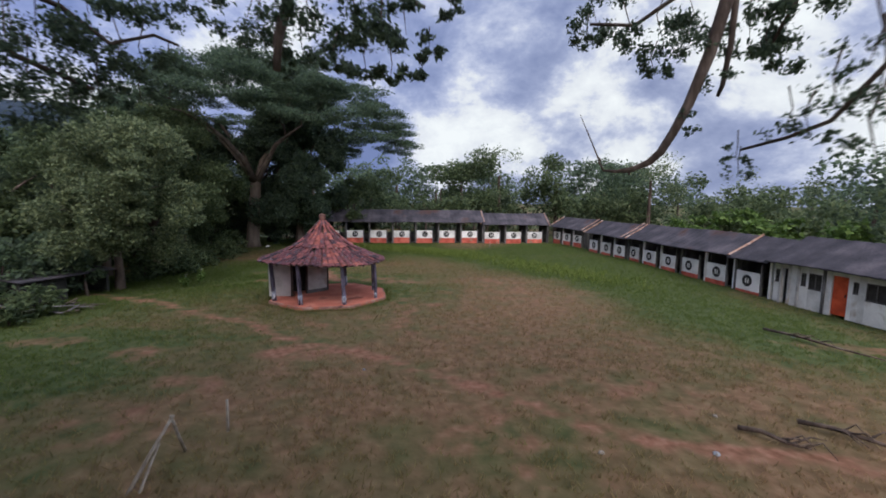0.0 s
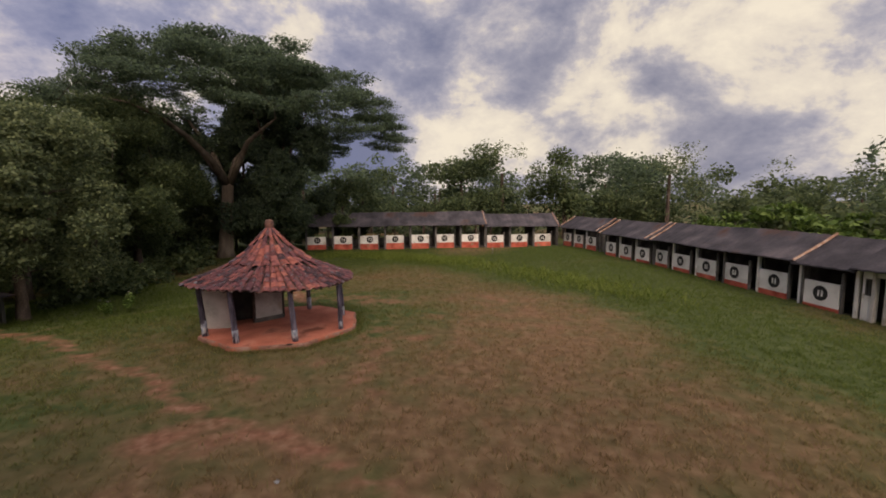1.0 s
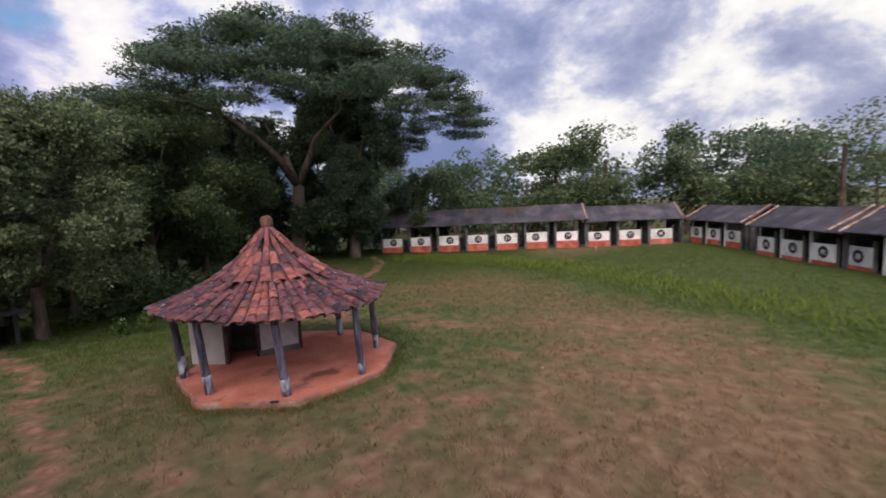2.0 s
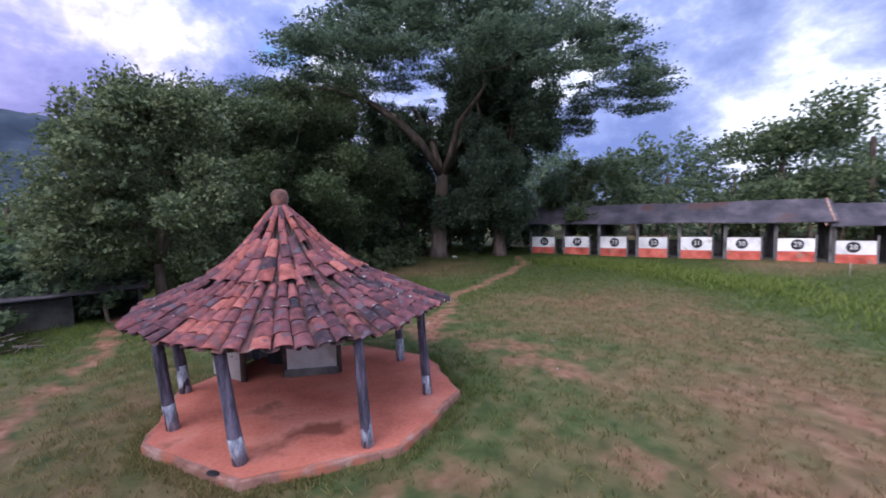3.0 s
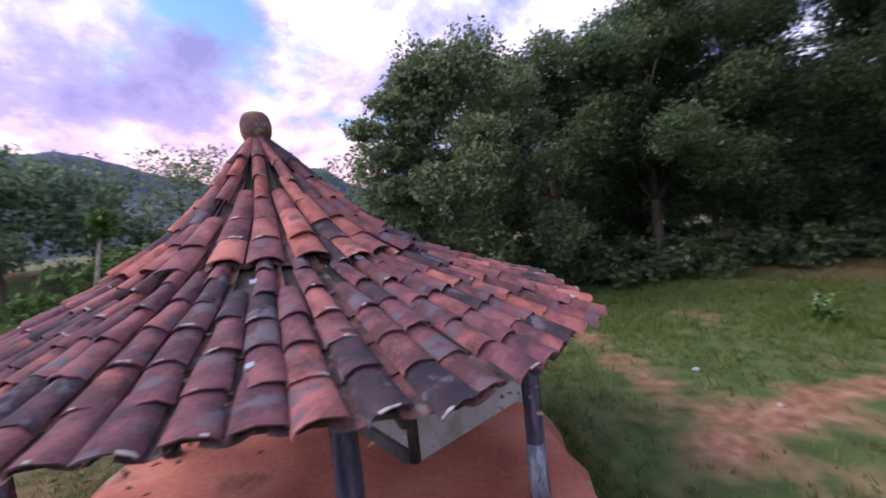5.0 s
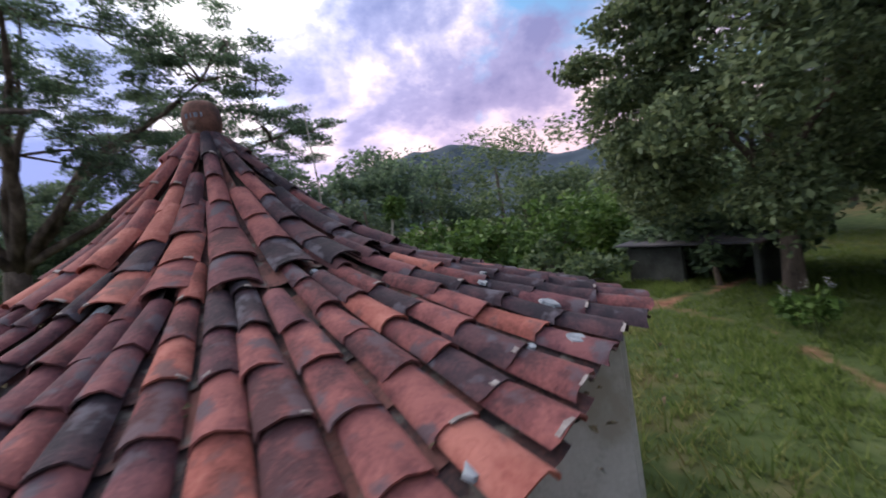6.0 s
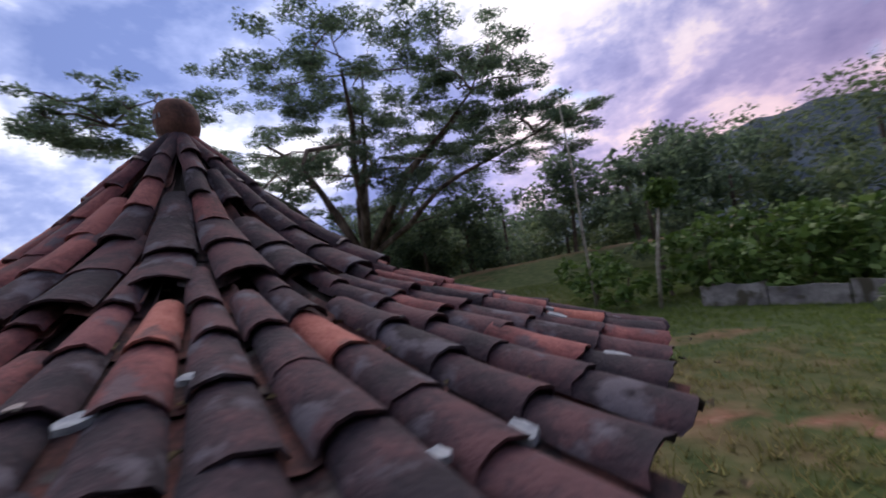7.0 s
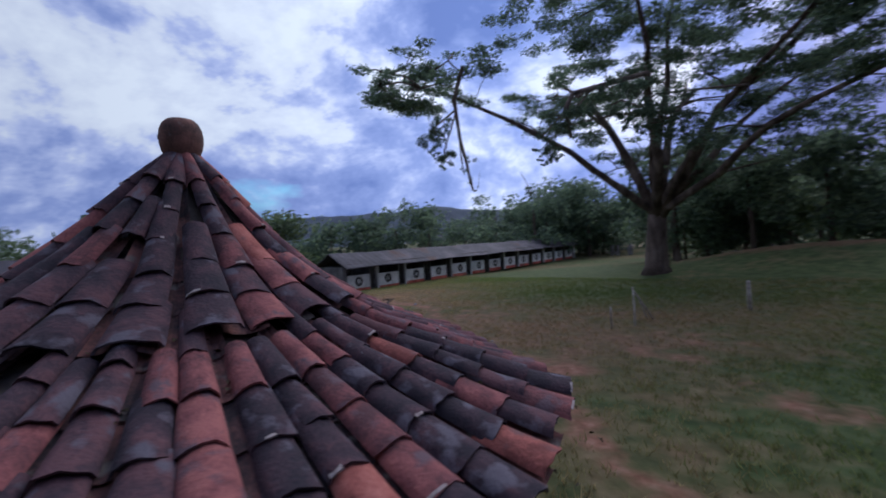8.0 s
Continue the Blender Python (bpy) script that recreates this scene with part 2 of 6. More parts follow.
BEAM = material("dark_timber", (0.035, 0.028, 0.026), (0.060, 0.048, 0.044), (0.10, 0.082, 0.072), 4.0, 40.0, 0.9, 0.4)
DOOR_RED = material("red_door", (0.35, 0.05, 0.02), (0.55, 0.085, 0.03), (0.65, 0.12, 0.05), 2.0, 30.0, 0.6, 0.1)
BARK = material("bark", (0.042, 0.031, 0.026), (0.105, 0.078, 0.065), (0.210, 0.163, 0.137), 2.2, 22.0, 0.95, 0.9, stretch=(1, 1, 0.35))
BARK_PALE = material("pale_bark", (0.062, 0.047, 0.036), (0.110, 0.086, 0.068), (0.170, 0.140, 0.114), 2.2, 22.0, 0.95, 0.7, stretch=(1, 1, 0.3))
BARE_WOOD = material("bare_wood", (0.22, 0.19, 0.16), (0.36, 0.32, 0.28), (0.50, 0.46, 0.40), 5.0, 40.0, 0.9, 0.4)
LEAF_DARK = material("leaf_dark", (0.085, 0.118, 0.086), (0.130, 0.182, 0.116), (0.190, 0.260, 0.146), 0.35, 3.0, 0.6, 0.0, island=0.45, through_light=0.58)
LEAF_CANOPY = material("leaf_canopy", (0.070, 0.100, 0.075), (0.105, 0.150, 0.102), (0.155, 0.215, 0.128), 0.35, 3.0, 0.6, 0.0, island=0.45, through_light=0.58)
LEAF_MID = material("leaf_mid", (0.072, 0.102, 0.058), (0.118, 0.164, 0.080), (0.180, 0.226, 0.106), 0.35, 3.0, 0.6, 0.0, island=0.45, through_light=0.5)
LEAF_SPRAY = material("leaf_spray", (0.060, 0.085, 0.060), (0.095, 0.135, 0.085), (0.140, 0.190, 0.115), 0.35, 3.0, 0.6, 0.0, island=0.45, through_light=0.5)
LEAF_PALE = material("leaf_pale", (0.085, 0.112, 0.064), (0.150, 0.195, 0.100), (0.250, 0.292, 0.150), 0.35, 3.0, 0.6, 0.0, island=0.45, through_light=0.4)
LEAF_BRIGHT = material("leaf_bright", (0.047, 0.091, 0.021), (0.101, 0.169, 0.039), (0.176, 0.260, 0.070), 0.4, 3.0, 0.6, 0.0, island=0.4, through_light=0.3)
BLADE_RANK = material("rank_blade", (0.10, 0.15, 0.026), (0.18, 0.24, 0.050), (0.27, 0.31, 0.085), 0.25, 2.0, 0.8, 0.0, island=0.35, through_light=0.5)
# woodland colour shifted to blue: the haze of distance is in the colour
HAZY_HILL = material("hazy_wooded_hill", (0.015, 0.027, 0.046), (0.028, 0.045, 0.071), (0.050, 0.070, 0.095), 0.012, 0.10, 0.95, 0.0)
ZINC = material("old_zinc", (0.096, 0.090, 0.102), (0.180, 0.168, 0.186), (0.264, 0.252, 0.270), 1.2, 20.0, 0.55, 0.3, metal=0.2, spread=0.3, stain=(0.22, 0.10, 0.06), stain_scale=1.3, stain_at=0.56)
# near-black colour that stands for the shade inside rooms, stalls and windows
SHADE = material("inside_shade", (0.03, 0.028, 0.027), (0.05, 0.047, 0.044), (0.08, 0.075, 0.07), 2.0, 20.0, 0.95, 0.0)


def grass_material():
    m = bpy.data.materials.new("field_grass")
    m.use_nodes = True
    n, l = m.node_tree.nodes, m.node_tree.links
    n.clear()
    out = n.new("ShaderNodeOutputMaterial")
    geo = n.new("ShaderNodeNewGeometry")
    ramps = []
    for stops in ((((0.0, (0.040, 0.059, 0.016)), (0.5, (0.069, 0.098, 0.026)), (1.0, (0.116, 0.139, 0.048)))), (((0.0, (0.126, 0.081, 0.046)), (0.5, (0.200, 0.129, 0.077)), (1.0, (0.290, 0.200, 0.122))))):
        r = n.new("ShaderNodeValToRGB")
        e = r.color_ramp.elements
        e.new(0.5)
        for el, (p, col) in zip(e, stops):
            el.position, el.color = p, (*col, 1)
        l.new(geo.outputs["Random Per Island"], r.inputs[0])
        ramps.append(r.outputs[0])
    at = n.new("ShaderNodeAttribute")
    at.attribute_name = "dryness"
    k = n.new("ShaderNodeMapRange")
    k.inputs[1].default_value, k.inputs[2].default_value = 0.20, 0.80
    l.new(at.outputs["Fac"], k.inputs[0])
    mx = n.new("ShaderNodeMix")
    mx.data_type = "RGBA"
    l.new(k.outputs[0], mx.inputs[0])
    l.new(ramps[0], mx.inputs[6])
    l.new(ramps[1], mx.inputs[7])
    d = n.new("ShaderNodeBsdfDiffuse")
    t = n.new("ShaderNodeBsdfTranslucent")
    # the sward as a whole faces the sky, however its blades stand
    for shader, z in ((d, 1.0), (t, -1.0)):
        way = n.new("ShaderNodeCombineXYZ")
        way.inputs[2].default_value = z
        l.new(way.outputs[0], shader.inputs["Normal"])
        l.new(mx.outputs[2], shader.inputs[0])
    both = n.new("ShaderNodeAddShader")
    l.new(d.outputs[0], both.inputs[0])
    l.new(t.outputs[0], both.inputs[1])
    l.new(both.outputs[0], out.inputs[0])
    return m


FIELD_GRASS = grass_material()


def ground_material():
    m = bpy.data.materials.new("ground")
    m.use_nodes = True
    n, l = m.node_tree.nodes, m.node_tree.links
    b = n["Principled BSDF"]
    b.inputs["Roughness"].default_value = 0.95
    b.inputs["Specular IOR Level"].default_value = 0.15
    tc = n.new("ShaderNodeTexCoord")

    def noise_at(scale, detail, stretch=None):
        t = n.new("ShaderNodeTexNoise")
        t.inputs["Scale"].default_value, t.inputs["Detail"].default_value = scale, detail
        l.new(tc.outputs["Object"], t.inputs["Vector"])
        return t.outputs[0]

    def ramp(fac, stops):
        r = n.new("ShaderNodeValToRGB")
        e = r.color_ramp.elements
        while len(e) < len(stops):
            e.new(0.5)
        for el, (p, c) in zip(e, stops):
            el.position, el.color = p, (*c, 1)
        l.new(fac, r.inputs[0])
        return r.outputs[0]

    def mix(fac, a, c):
        x = n.new("ShaderNodeMix")
        x.data_type = "RGBA"
        l.new(fac, x.inputs[0])
        l.new(a, x.inputs[6])
        l.new(c, x.inputs[7])
        return x.outputs[2]

    green = ramp(noise_at(2.2, 8), [(0.30, (0.044, 0.062, 0.022)), (0.50, (0.074, 0.099, 0.035)), (0.70, (0.112, 0.132, 0.056))])
    dry = ramp(noise_at(3.0, 8), [(0.30, (0.126, 0.078, 0.044)), (0.50, (0.196, 0.120, 0.070)), (0.70, (0.264, 0.174, 0.106))])
    soil = ramp(noise_at(4.0, 8), [(0.32, (0.160, 0.074, 0.046)), (0.50, (0.256, 0.128, 0.083)), (0.68, (0.336, 0.192, 0.136))])
    at = n.new("ShaderNodeAttribute")
    at.attribute_name = "dryness"
    at2 = n.new("ShaderNodeAttribute")
    at2.attribute_name = "soil"
    rag = noise_at(1.1, 9)

    def edge(value, width):
        s = n.new("ShaderNodeMath")
        s.operation = "ADD"
        l.new(value, s.inputs[0])
        l.new(rag, s.inputs[1])
        k = n.new("ShaderNodeMapRange")
        k.inputs[1].default_value, k.inputs[2].default_value = 1.0 - width, 1.0 + width
        l.new(s.outputs[0], k.inputs[0])
        return k.outputs[0]

    c = mix(edge(at.outputs["Fac"], 0.25), green, dry)
    c = mix(edge(at2.outputs["Fac"], 0.17), c, soil)
    l.new(c, b.inputs["Base Color"])
    bp = n.new("ShaderNodeBump")
    bp.inputs["Strength"].default_value, bp.inputs["Distance"].default_value = 0.45, 0.05
    l.new(noise_at(5.0, 10), bp.inputs["Height"])
    l.new(bp.outputs[0], b.inputs["Normal"])
    return m


GROUND = ground_material()


# ---------------------------------------------------------------- mesh helpers
class Shape:
    """Collects vertices and faces for one mesh."""

    def __init__(self):
        self.v, self.f = [], []

    def add(self, verts, faces):
        k = len(self.v)
        self.v.extend(tuple(p) for p in verts)
        self.f.extend(tuple(i + k for i in face) for face in faces)
        return self

    def box(self, lo, hi, m=None, cut=0.0):
        """A box, with its upright edges and rims cut off by cut."""
        (x0, y0, z0), (x1, y1, z1) = lo, hi
        c = min(cut, (x1 - x0) * 0.4, (y1 - y0) * 0.4, (z1 - z0) * 0.4)
        if c <= 0:
            p = [(x, y, z) for z in (z0, z1) for x, y in ((x0, y0), (x1, y0), (x1, y1), (x0, y1))]
            q = [(3, 2, 1, 0), (4, 5, 6, 7), (0, 1, 5, 4), (1, 2, 6, 5), (2, 3, 7, 6), (3, 0, 4, 7)]
        else:
            def ring(i, z):
                return [(x0 + i + c, y0 + i, z), (x1 - i - c, y0 + i, z), (x1 - i, y0 + i + c, z), (x1 - i, y1 - i - c, z), (x1 - i - c, y1 - i, z), (x0 + i + c, y1 - i, z), (x0 + i, y1 - i - c, z), (x0 + i, y0 + i + c, z)]
            p = ring(c * 0.7, z0) + ring(0, z0 + c) + ring(0, z1 - c) + ring(c * 0.7, z1)
            q = [tuple(range(7, -1, -1)), tuple(range(24, 32))]
            q += [(a * 8 + i, a * 8 + (i + 1) % 8, a * 8 + 8 + (i + 1) % 8, a * 8 + 8 + i) for a in range(3) for i in range(8)]
        if m is not None:
            p = [m @ Vector(v) for v in p]
        return self.add(p, q)

    def tube(self, points, radii, sides=8, wobble=0.0, rng=None, caps=True):
        """A limb along points, with a radius at each."""
        points = [Vector(p) for p in points]
        verts, faces = [], []
        side = Vector((1, 0, 0))
        for i, p in enumerate(points):
            way = (points[min(i + 1, len(points) - 1)] - points[max(i - 1, 0)]).normalized()
            side = (side - way * side.dot(way))
            side = side.normalized() if side.length > 1e-4 else way.orthogonal().normalized()
            other = way.cross(side)
            for k in range(sides):
                a = 2 * math.pi * k / sides
                r = radii[i] * (1 + (rng.uniform(-wobble, wobble) if wobble else 0))
                verts.append(p + side * (math.cos(a) * r) + other * (math.sin(a) * r))
        for i in range(len(points) - 1):
            for k in range(sides):
                a, b = i * sides + k, i * sides + (k + 1) % sides
                faces.append((a, b, b + sides, a + sides))
        if caps:
            faces.append(tuple(range(sides - 1, -1, -1)))
            faces.append(tuple(range(len(verts) - sides, len(verts))))
        return self.add(verts, faces)

    def mesh(self, name, mat, smooth=False):
        me = bpy.data.meshes.new(name)
        me.from_pydata([tuple(p) for p in self.v], [], self.f)
        me.materials.append(mat)
        if smooth:
            me.polygons.foreach_set("use_smooth", [True] * len(me.polygons))
        me.update()
        return me


def part(name, shape, mat, parent, label="", smooth=False, m=None):
    """One mesh object under a thing or a part."""
    ob = new(name, shape.mesh(name, mat, smooth) if isinstance(shape, Shape) else shape)
    ob.parent = parent
    if m is not None:
        ob.matrix_basis = m
    if label:
        ob["label"] = label
    return ob


def thing(name, m, label, category, group="", kind=""):
    ob = new(name)
    ob.empty_display_size = 0.3
    ob.matrix_world = m
    return tagged(ob, label, category, group, kind)


def leaf_mesh(name, mat, centres, spans, counts, size, rng, lie=0.6, shell=0.45, thin=0.42):
    """Many small leaf sprays round the given centres, as one mesh."""
    pts, sz = [], []
    for c, s, k in zip(centres, spans, counts):
        d = rng.normal(size=(k, 3))
        d /= np.linalg.norm(d, axis=1)[:, None]
        r = (shell + (1 - shell) * rng.random(k)) ** 0.8
        lump = 1 + 0.30 * np.sin(d[:, 0] * 5 + c[0]) * np.sin(d[:, 1] * 4 + c[1]) + 0.15 * np.sin(d[:, 2] * 7 + c[2])
        pts.append(np.asarray(c) + d * (r * lump)[:, None] * np.asarray(s))
        sz.append(size * rng.uniform(0.6, 1.35, k))
    pts, sz = np.concatenate(pts), np.concatenate(sz)
    k = len(pts)
    a = rng.normal(size=(k, 3))
    a[:, 2] = a[:, 2] * (1 - lie) - 0.25
    a /= np.linalg.norm(a, axis=1)[:, None]
    nrm = rng.normal(size=(k, 3)) * (1 - lie * 0.5)
    nrm[:, 2] += lie * 2
    b = np.cross(nrm, a)
    b /= np.linalg.norm(b, axis=1)[:, None] + 1e-9
    v = np.empty((k, 4, 3))
    v[:, 0] = pts - a * sz[:, None] * 0.5
    v[:, 1] = pts + b * sz[:, None] * thin + a * sz[:, None] * 0.06
    v[:, 2] = pts + a * sz[:, None] * 0.6 + np.array([0, 0, -0.12]) * sz[:, None]
    v[:, 3] = pts - b * sz[:, None] * thin + a * sz[:, None] * 0.06
    return quads(name, mat, v.reshape(-1, 3))


def quads(name, mat, v, corners=4):
    """A mesh of separate faces from an array of their corners."""
    k = len(v) // corners
    me = bpy.data.meshes.new(name)
    me.vertices.add(len(v))
    me.vertices.foreach_set("co", np.ascontiguousarray(v, dtype=np.float32).ravel())
    me.loops.add(len(v))
    me.loops.foreach_set("vertex_index", np.arange(len(v), dtype=np.int32))
    me.polygons.add(k)
    me.polygons.foreach_set("loop_start", np.arange(0, len(v), corners, dtype=np.int32))
    me.materials.append(mat)
    me.update(calc_edges=True)
    return me


# ---------------------------------------------------------------- ground and distance
PATHS = [
    ([(-13.8, -1.2), (-10.8, -1.5), (-8.8, -1.9), (-5.2, -3.4), (-2.2, -4.6), (0.6, -6.2), (3.2, -7.3), (5.7, -8.2), (7.9, -9.4), (9.6, -10.7), (11.2, -11.7), (14.0, -12.1), (19.0, -12.6)], 0.28, 0.52),
    ([(-1.1, 4.9), (-3.5, 8.7), (-4.8, 10.6), (-8.4, 22.0), (-11.5, 26.0)], 0.32, 0.55),
    ([(-1.1, 4.9), (-5.4, 4.4), (-8.8, 1.0), (-10.2, -1.9)], 0.24, 0.28),
    ([(7.0, -8.8), (9.0, -11.5), (10.2, -14.5), (10.5, -19.0)], 0.28, 0.24),
]
PATCHES = [(2.0, -8.1, 1.5, 0.9, 0.58), (-1.3, 5.2, 1.8, 1.1, 0.50), (0.4, -10.7, 1.3, 0.8, 0.50), (4.3, -0.8, 1.2, 2.0, 0.36), (5.6, -4.4, 2.4, 1.6, 0.30), (8.6, -12.5, 2.0, 1.0, 0.40), (-2.8, -8.8, 1.6, 1.0, 0.45), (13.5, -9.5, 3.0, 1.4, 0.30), (10.5, 2.5, 2.4, 3.5, 0.26), (0.5, -13.0, 2.5, 1.4, 0.30), (22.0, -4.2, 2.2, 1.0, 0.48), (-7.2, -8.2, 2.4, 0.9, 0.45), (-7.5, 7.0, 1.8, 1.4, 0.36), (1.8, -4.6, 1.2, 0.7, 0.40), (1.6, 6.2, 1.1, 0.9, 0.52), (3.6, 5.6, 1.0, 1.3, 0.46), (-2.0, 6.6, 1.3, 0.7, 0.5), (-3.3, 4.9, 1.1, 0.8, 0.50), (-4.3, 4.4, 1.3, 0.7, 0.46), (-5.6, 4.2, 1.2, 0.7, 0.42), (1.1, 5.7, 0.9, 0.7, 0.60), (2.6, 5.1, 0.9, 0.8, 0.58), (4.2, 0.2, 0.7, 0.9, 0.50), (6.2, -0.6, 1.0, 0.9, 0.46), (3.0, -3.7, 0.8, 0.5, 0.45), (5.2, -2.2, 0.8, 0.7, 0.45), (9.0, 6.0, 1.8, 1.3, 0.34), (6.4, 2.8, 1.2, 1.0, 0.36)]


def height(x, y):
    """The lie of the land: flat in the field, with a grassy bank along the south."""
    h = 0.10 * np.sin(x * 0.13 + 1.0) * np.cos(y * 0.11) + 0.05 * np.sin(x * 0.41) * np.sin(y * 0.37 + 2)
    core = np.exp(-((x / 7.5) ** 2 + (y / 7.5) ** 2))
    h = h * (1 - core) - 0.02
    h = h + 2.2 * np.exp(-(((y + 34) / 7) ** 2)) / (1 + np.exp(np.clip((x - 7) / 3, -30, 30))) * np.exp(-((np.minimum(x + 25, 0) / 10) ** 2))
    h = h - 0.45 * np.exp(-(((x - 27) / 8) ** 2 + ((y + 36) / 20) ** 2))
    far_off = np.clip((np.hypot(x, y) - 70) / 200, 0, 1)
    return h * (1 - far_off)


def segment_distance(x, y, pts):
    d = np.full_like(x, 1e9)
    for (ax, ay), (bx, by) in zip(pts, pts[1:]):
        t = np.clip(((x - ax) * (bx - ax) + (y - ay) * (by - ay)) / ((bx - ax) ** 2 + (by - ay) ** 2), 0, 1)
        d = np.minimum(d, np.hypot(x - ax - t * (bx - ax), y - ay - t * (by - ay)))
    return d


def lumps(x, y, s, seed):
    """Smooth, uneven values between about 0 and 1."""
    r = np.random.default_rng(seed)
    out = np.zeros_like(x)
    for k in range(7):
        a, p = r.uniform(0, 6.283), r.uniform(0, 6.283)
        w = s * r.uniform(0.5, 2.2)
        out += np.sin((x * np.cos(a) + y * np.sin(a)) * w + p)
    return 0.5 + out / 7 * 0.75


def soil_at(x, y):
    s = np.zeros_like(x)
    for pts, width, much in PATHS:
        d = segment_distance(x + 0.13 * np.sin(y * 1.3), y + 0.13 * np.sin(x * 1.1), pts)
        s = np.maximum(s, (much + 0.20) * np.exp(-((d / (width * 1.35)) ** 2)))
    for px, py, rx, ry, much in PATCHES:
        s = np.maximum(s, (much + 0.10) * np.exp(-(((x - px) / rx) ** 2 + ((y - py) / ry) ** 2)))
    return s


def dryness_at(x, y):
    d = 0.60 * lumps(x, y, 0.22, 4) + 0.22 * (lumps(x, y, 0.9, 9) - 0.5)
    mid = np.exp(-(((x - 6.5) / 12.5) ** 2 + ((y + 3) / 16) ** 2))
    d = d + 0.06 + 0.42 * mid * (0.45 + 0.75 * lumps(x, y, 0.30, 55))
    green_belt = np.exp(-(((x - 16) / 7) ** 2 + ((y - 14) / 16) ** 2)) + np.exp(-(((x + 6) / 16) ** 2 + ((y - 27) / 5) ** 2)) + 1.3 * np.exp(-(((x + 9.5) / 7.5) ** 2 + ((y - 2.5) / 9.5) ** 2))
    strip = np.exp(-((segment_distance(x, y, [(-9, 24.5), (-1.5, 24.5), (5, 21), (16, 9), (21, -4)]) / 3.2) ** 2))
    trodden = np.exp(-(((x - 7.5) / 4.0) ** 2 + ((y - 7) / 6.0) ** 2)) + np.exp(-(((x - 14) / 6) ** 2 + ((y + 6) / 6) ** 2))
    # tree shade put into the colour: lower dryness gives darker green here
    tree_shade = np.exp(-(((x + 9) / 10) ** 2 + ((y + 15) / 12) ** 2)) + np.exp(-(((x - 9) / 14) ** 2 + ((y + 30) / 6) ** 2))
    brow = np.exp(-(((y + 33.5) / 1.8) ** 2)) * (x < 9)
    return np.clip(d - 0.42 * green_belt - 0.42 * strip + 0.22 * trodden - 0.38 * tree_shade + 0.5 * brow, 0, 1)


def build_ground():
    core = np.arange(-48, 48.01, 0.45)
    grow = 48 + np.cumsum(0.6 * 1.13 ** np.arange(52))
    xs = np.concatenate([-grow[::-1], core, grow])
    x, y = np.meshgrid(xs, xs, indexing="ij")
    z = height(x, y)
    n = len(xs)
    verts = np.stack([x, y, z], -1).reshape(-1, 3)
    i, j = np.meshgrid(np.arange(n - 1), np.arange(n - 1), indexing="ij")
    a = (i * n + j).ravel()
    faces = np.stack([a, a + n, a + n + 1, a + 1], -1).astype(np.int32)
    me = bpy.data.meshes.new("ground")
    me.vertices.add(len(verts))
    me.vertices.foreach_set("co", verts.astype(np.float32).ravel())
    me.loops.add(faces.size)
    me.loops.foreach_set("vertex_index", faces.ravel())
    me.polygons.add(len(faces))
    me.polygons.foreach_set("loop_start", np.arange(0, faces.size, 4, dtype=np.int32))
    me.polygons.foreach_set("use_smooth", np.ones(len(faces), dtype=bool))
    me.materials.append(GROUND)
    me.update(calc_edges=True)
    for name, value in (("soil", soil_at(x, y)), ("dryness", dryness_at(x, y))):
        at = me.attributes.new(name, "FLOAT", "POINT")
        at.data.foreach_set("value", value.ravel().astype(np.float32))
    return tagged(new("ground", me), "trampled field of green and dry grass with bare red soil", "ground", kind="structure")


ground = build_ground()


def grass(name, mat, count, seed, lo, hi, tall, keep, label):
    """Tufts of thin blades on the field; keep(x, y) thins them out."""
    rng = np.random.default_rng(seed)
    x, y = rng.uniform(lo[0], hi[0], count), rng.uniform(lo[1], hi[1], count)
    ok = rng.random(count) < keep(x, y)
    x, y = x[ok], y[ok]
    blades = 5
    x, y = np.repeat(x, blades), np.repeat(y, blades)
    k = len(x)
    x = x + rng.normal(0, 0.05, k)
    y = y + rng.normal(0, 0.05, k)
    z = height(x, y)
    a = rng.uniform(0, 6.283, k)
    h = tall * rng.uniform(0.45, 1.3, k)
    w = 0.008 + 0.04 * h
    lean = rng.uniform(0.4, 1.6, k) * h
    v = np.empty((k, 3, 3))
    v[:, 0] = np.stack([x - np.sin(a) * w, y + np.cos(a) * w, z - 0.01], -1)
    v[:, 1] = np.stack([x + np.sin(a) * w, y - np.cos(a) * w, z - 0.01], -1)
    v[:, 2] = np.stack([x + np.cos(a) * lean, y + np.sin(a) * lean, z + h], -1)
    me = quads(name, mat, v.reshape(-1, 3), 3)
    at = me.attributes.new("dryness", "FLOAT", "FACE")
    at.data.foreach_set("value", np.clip(dryness_at(x, y) + rng.normal(0, 0.07, k), 0, 1).astype(np.float32))
    return tagged(new(name, me), label, "grass", kind="stuff")


def off_kiosk(x, y):
    return (np.hypot(x - 0.17, y - 0.46) > 3.15) * 1.0


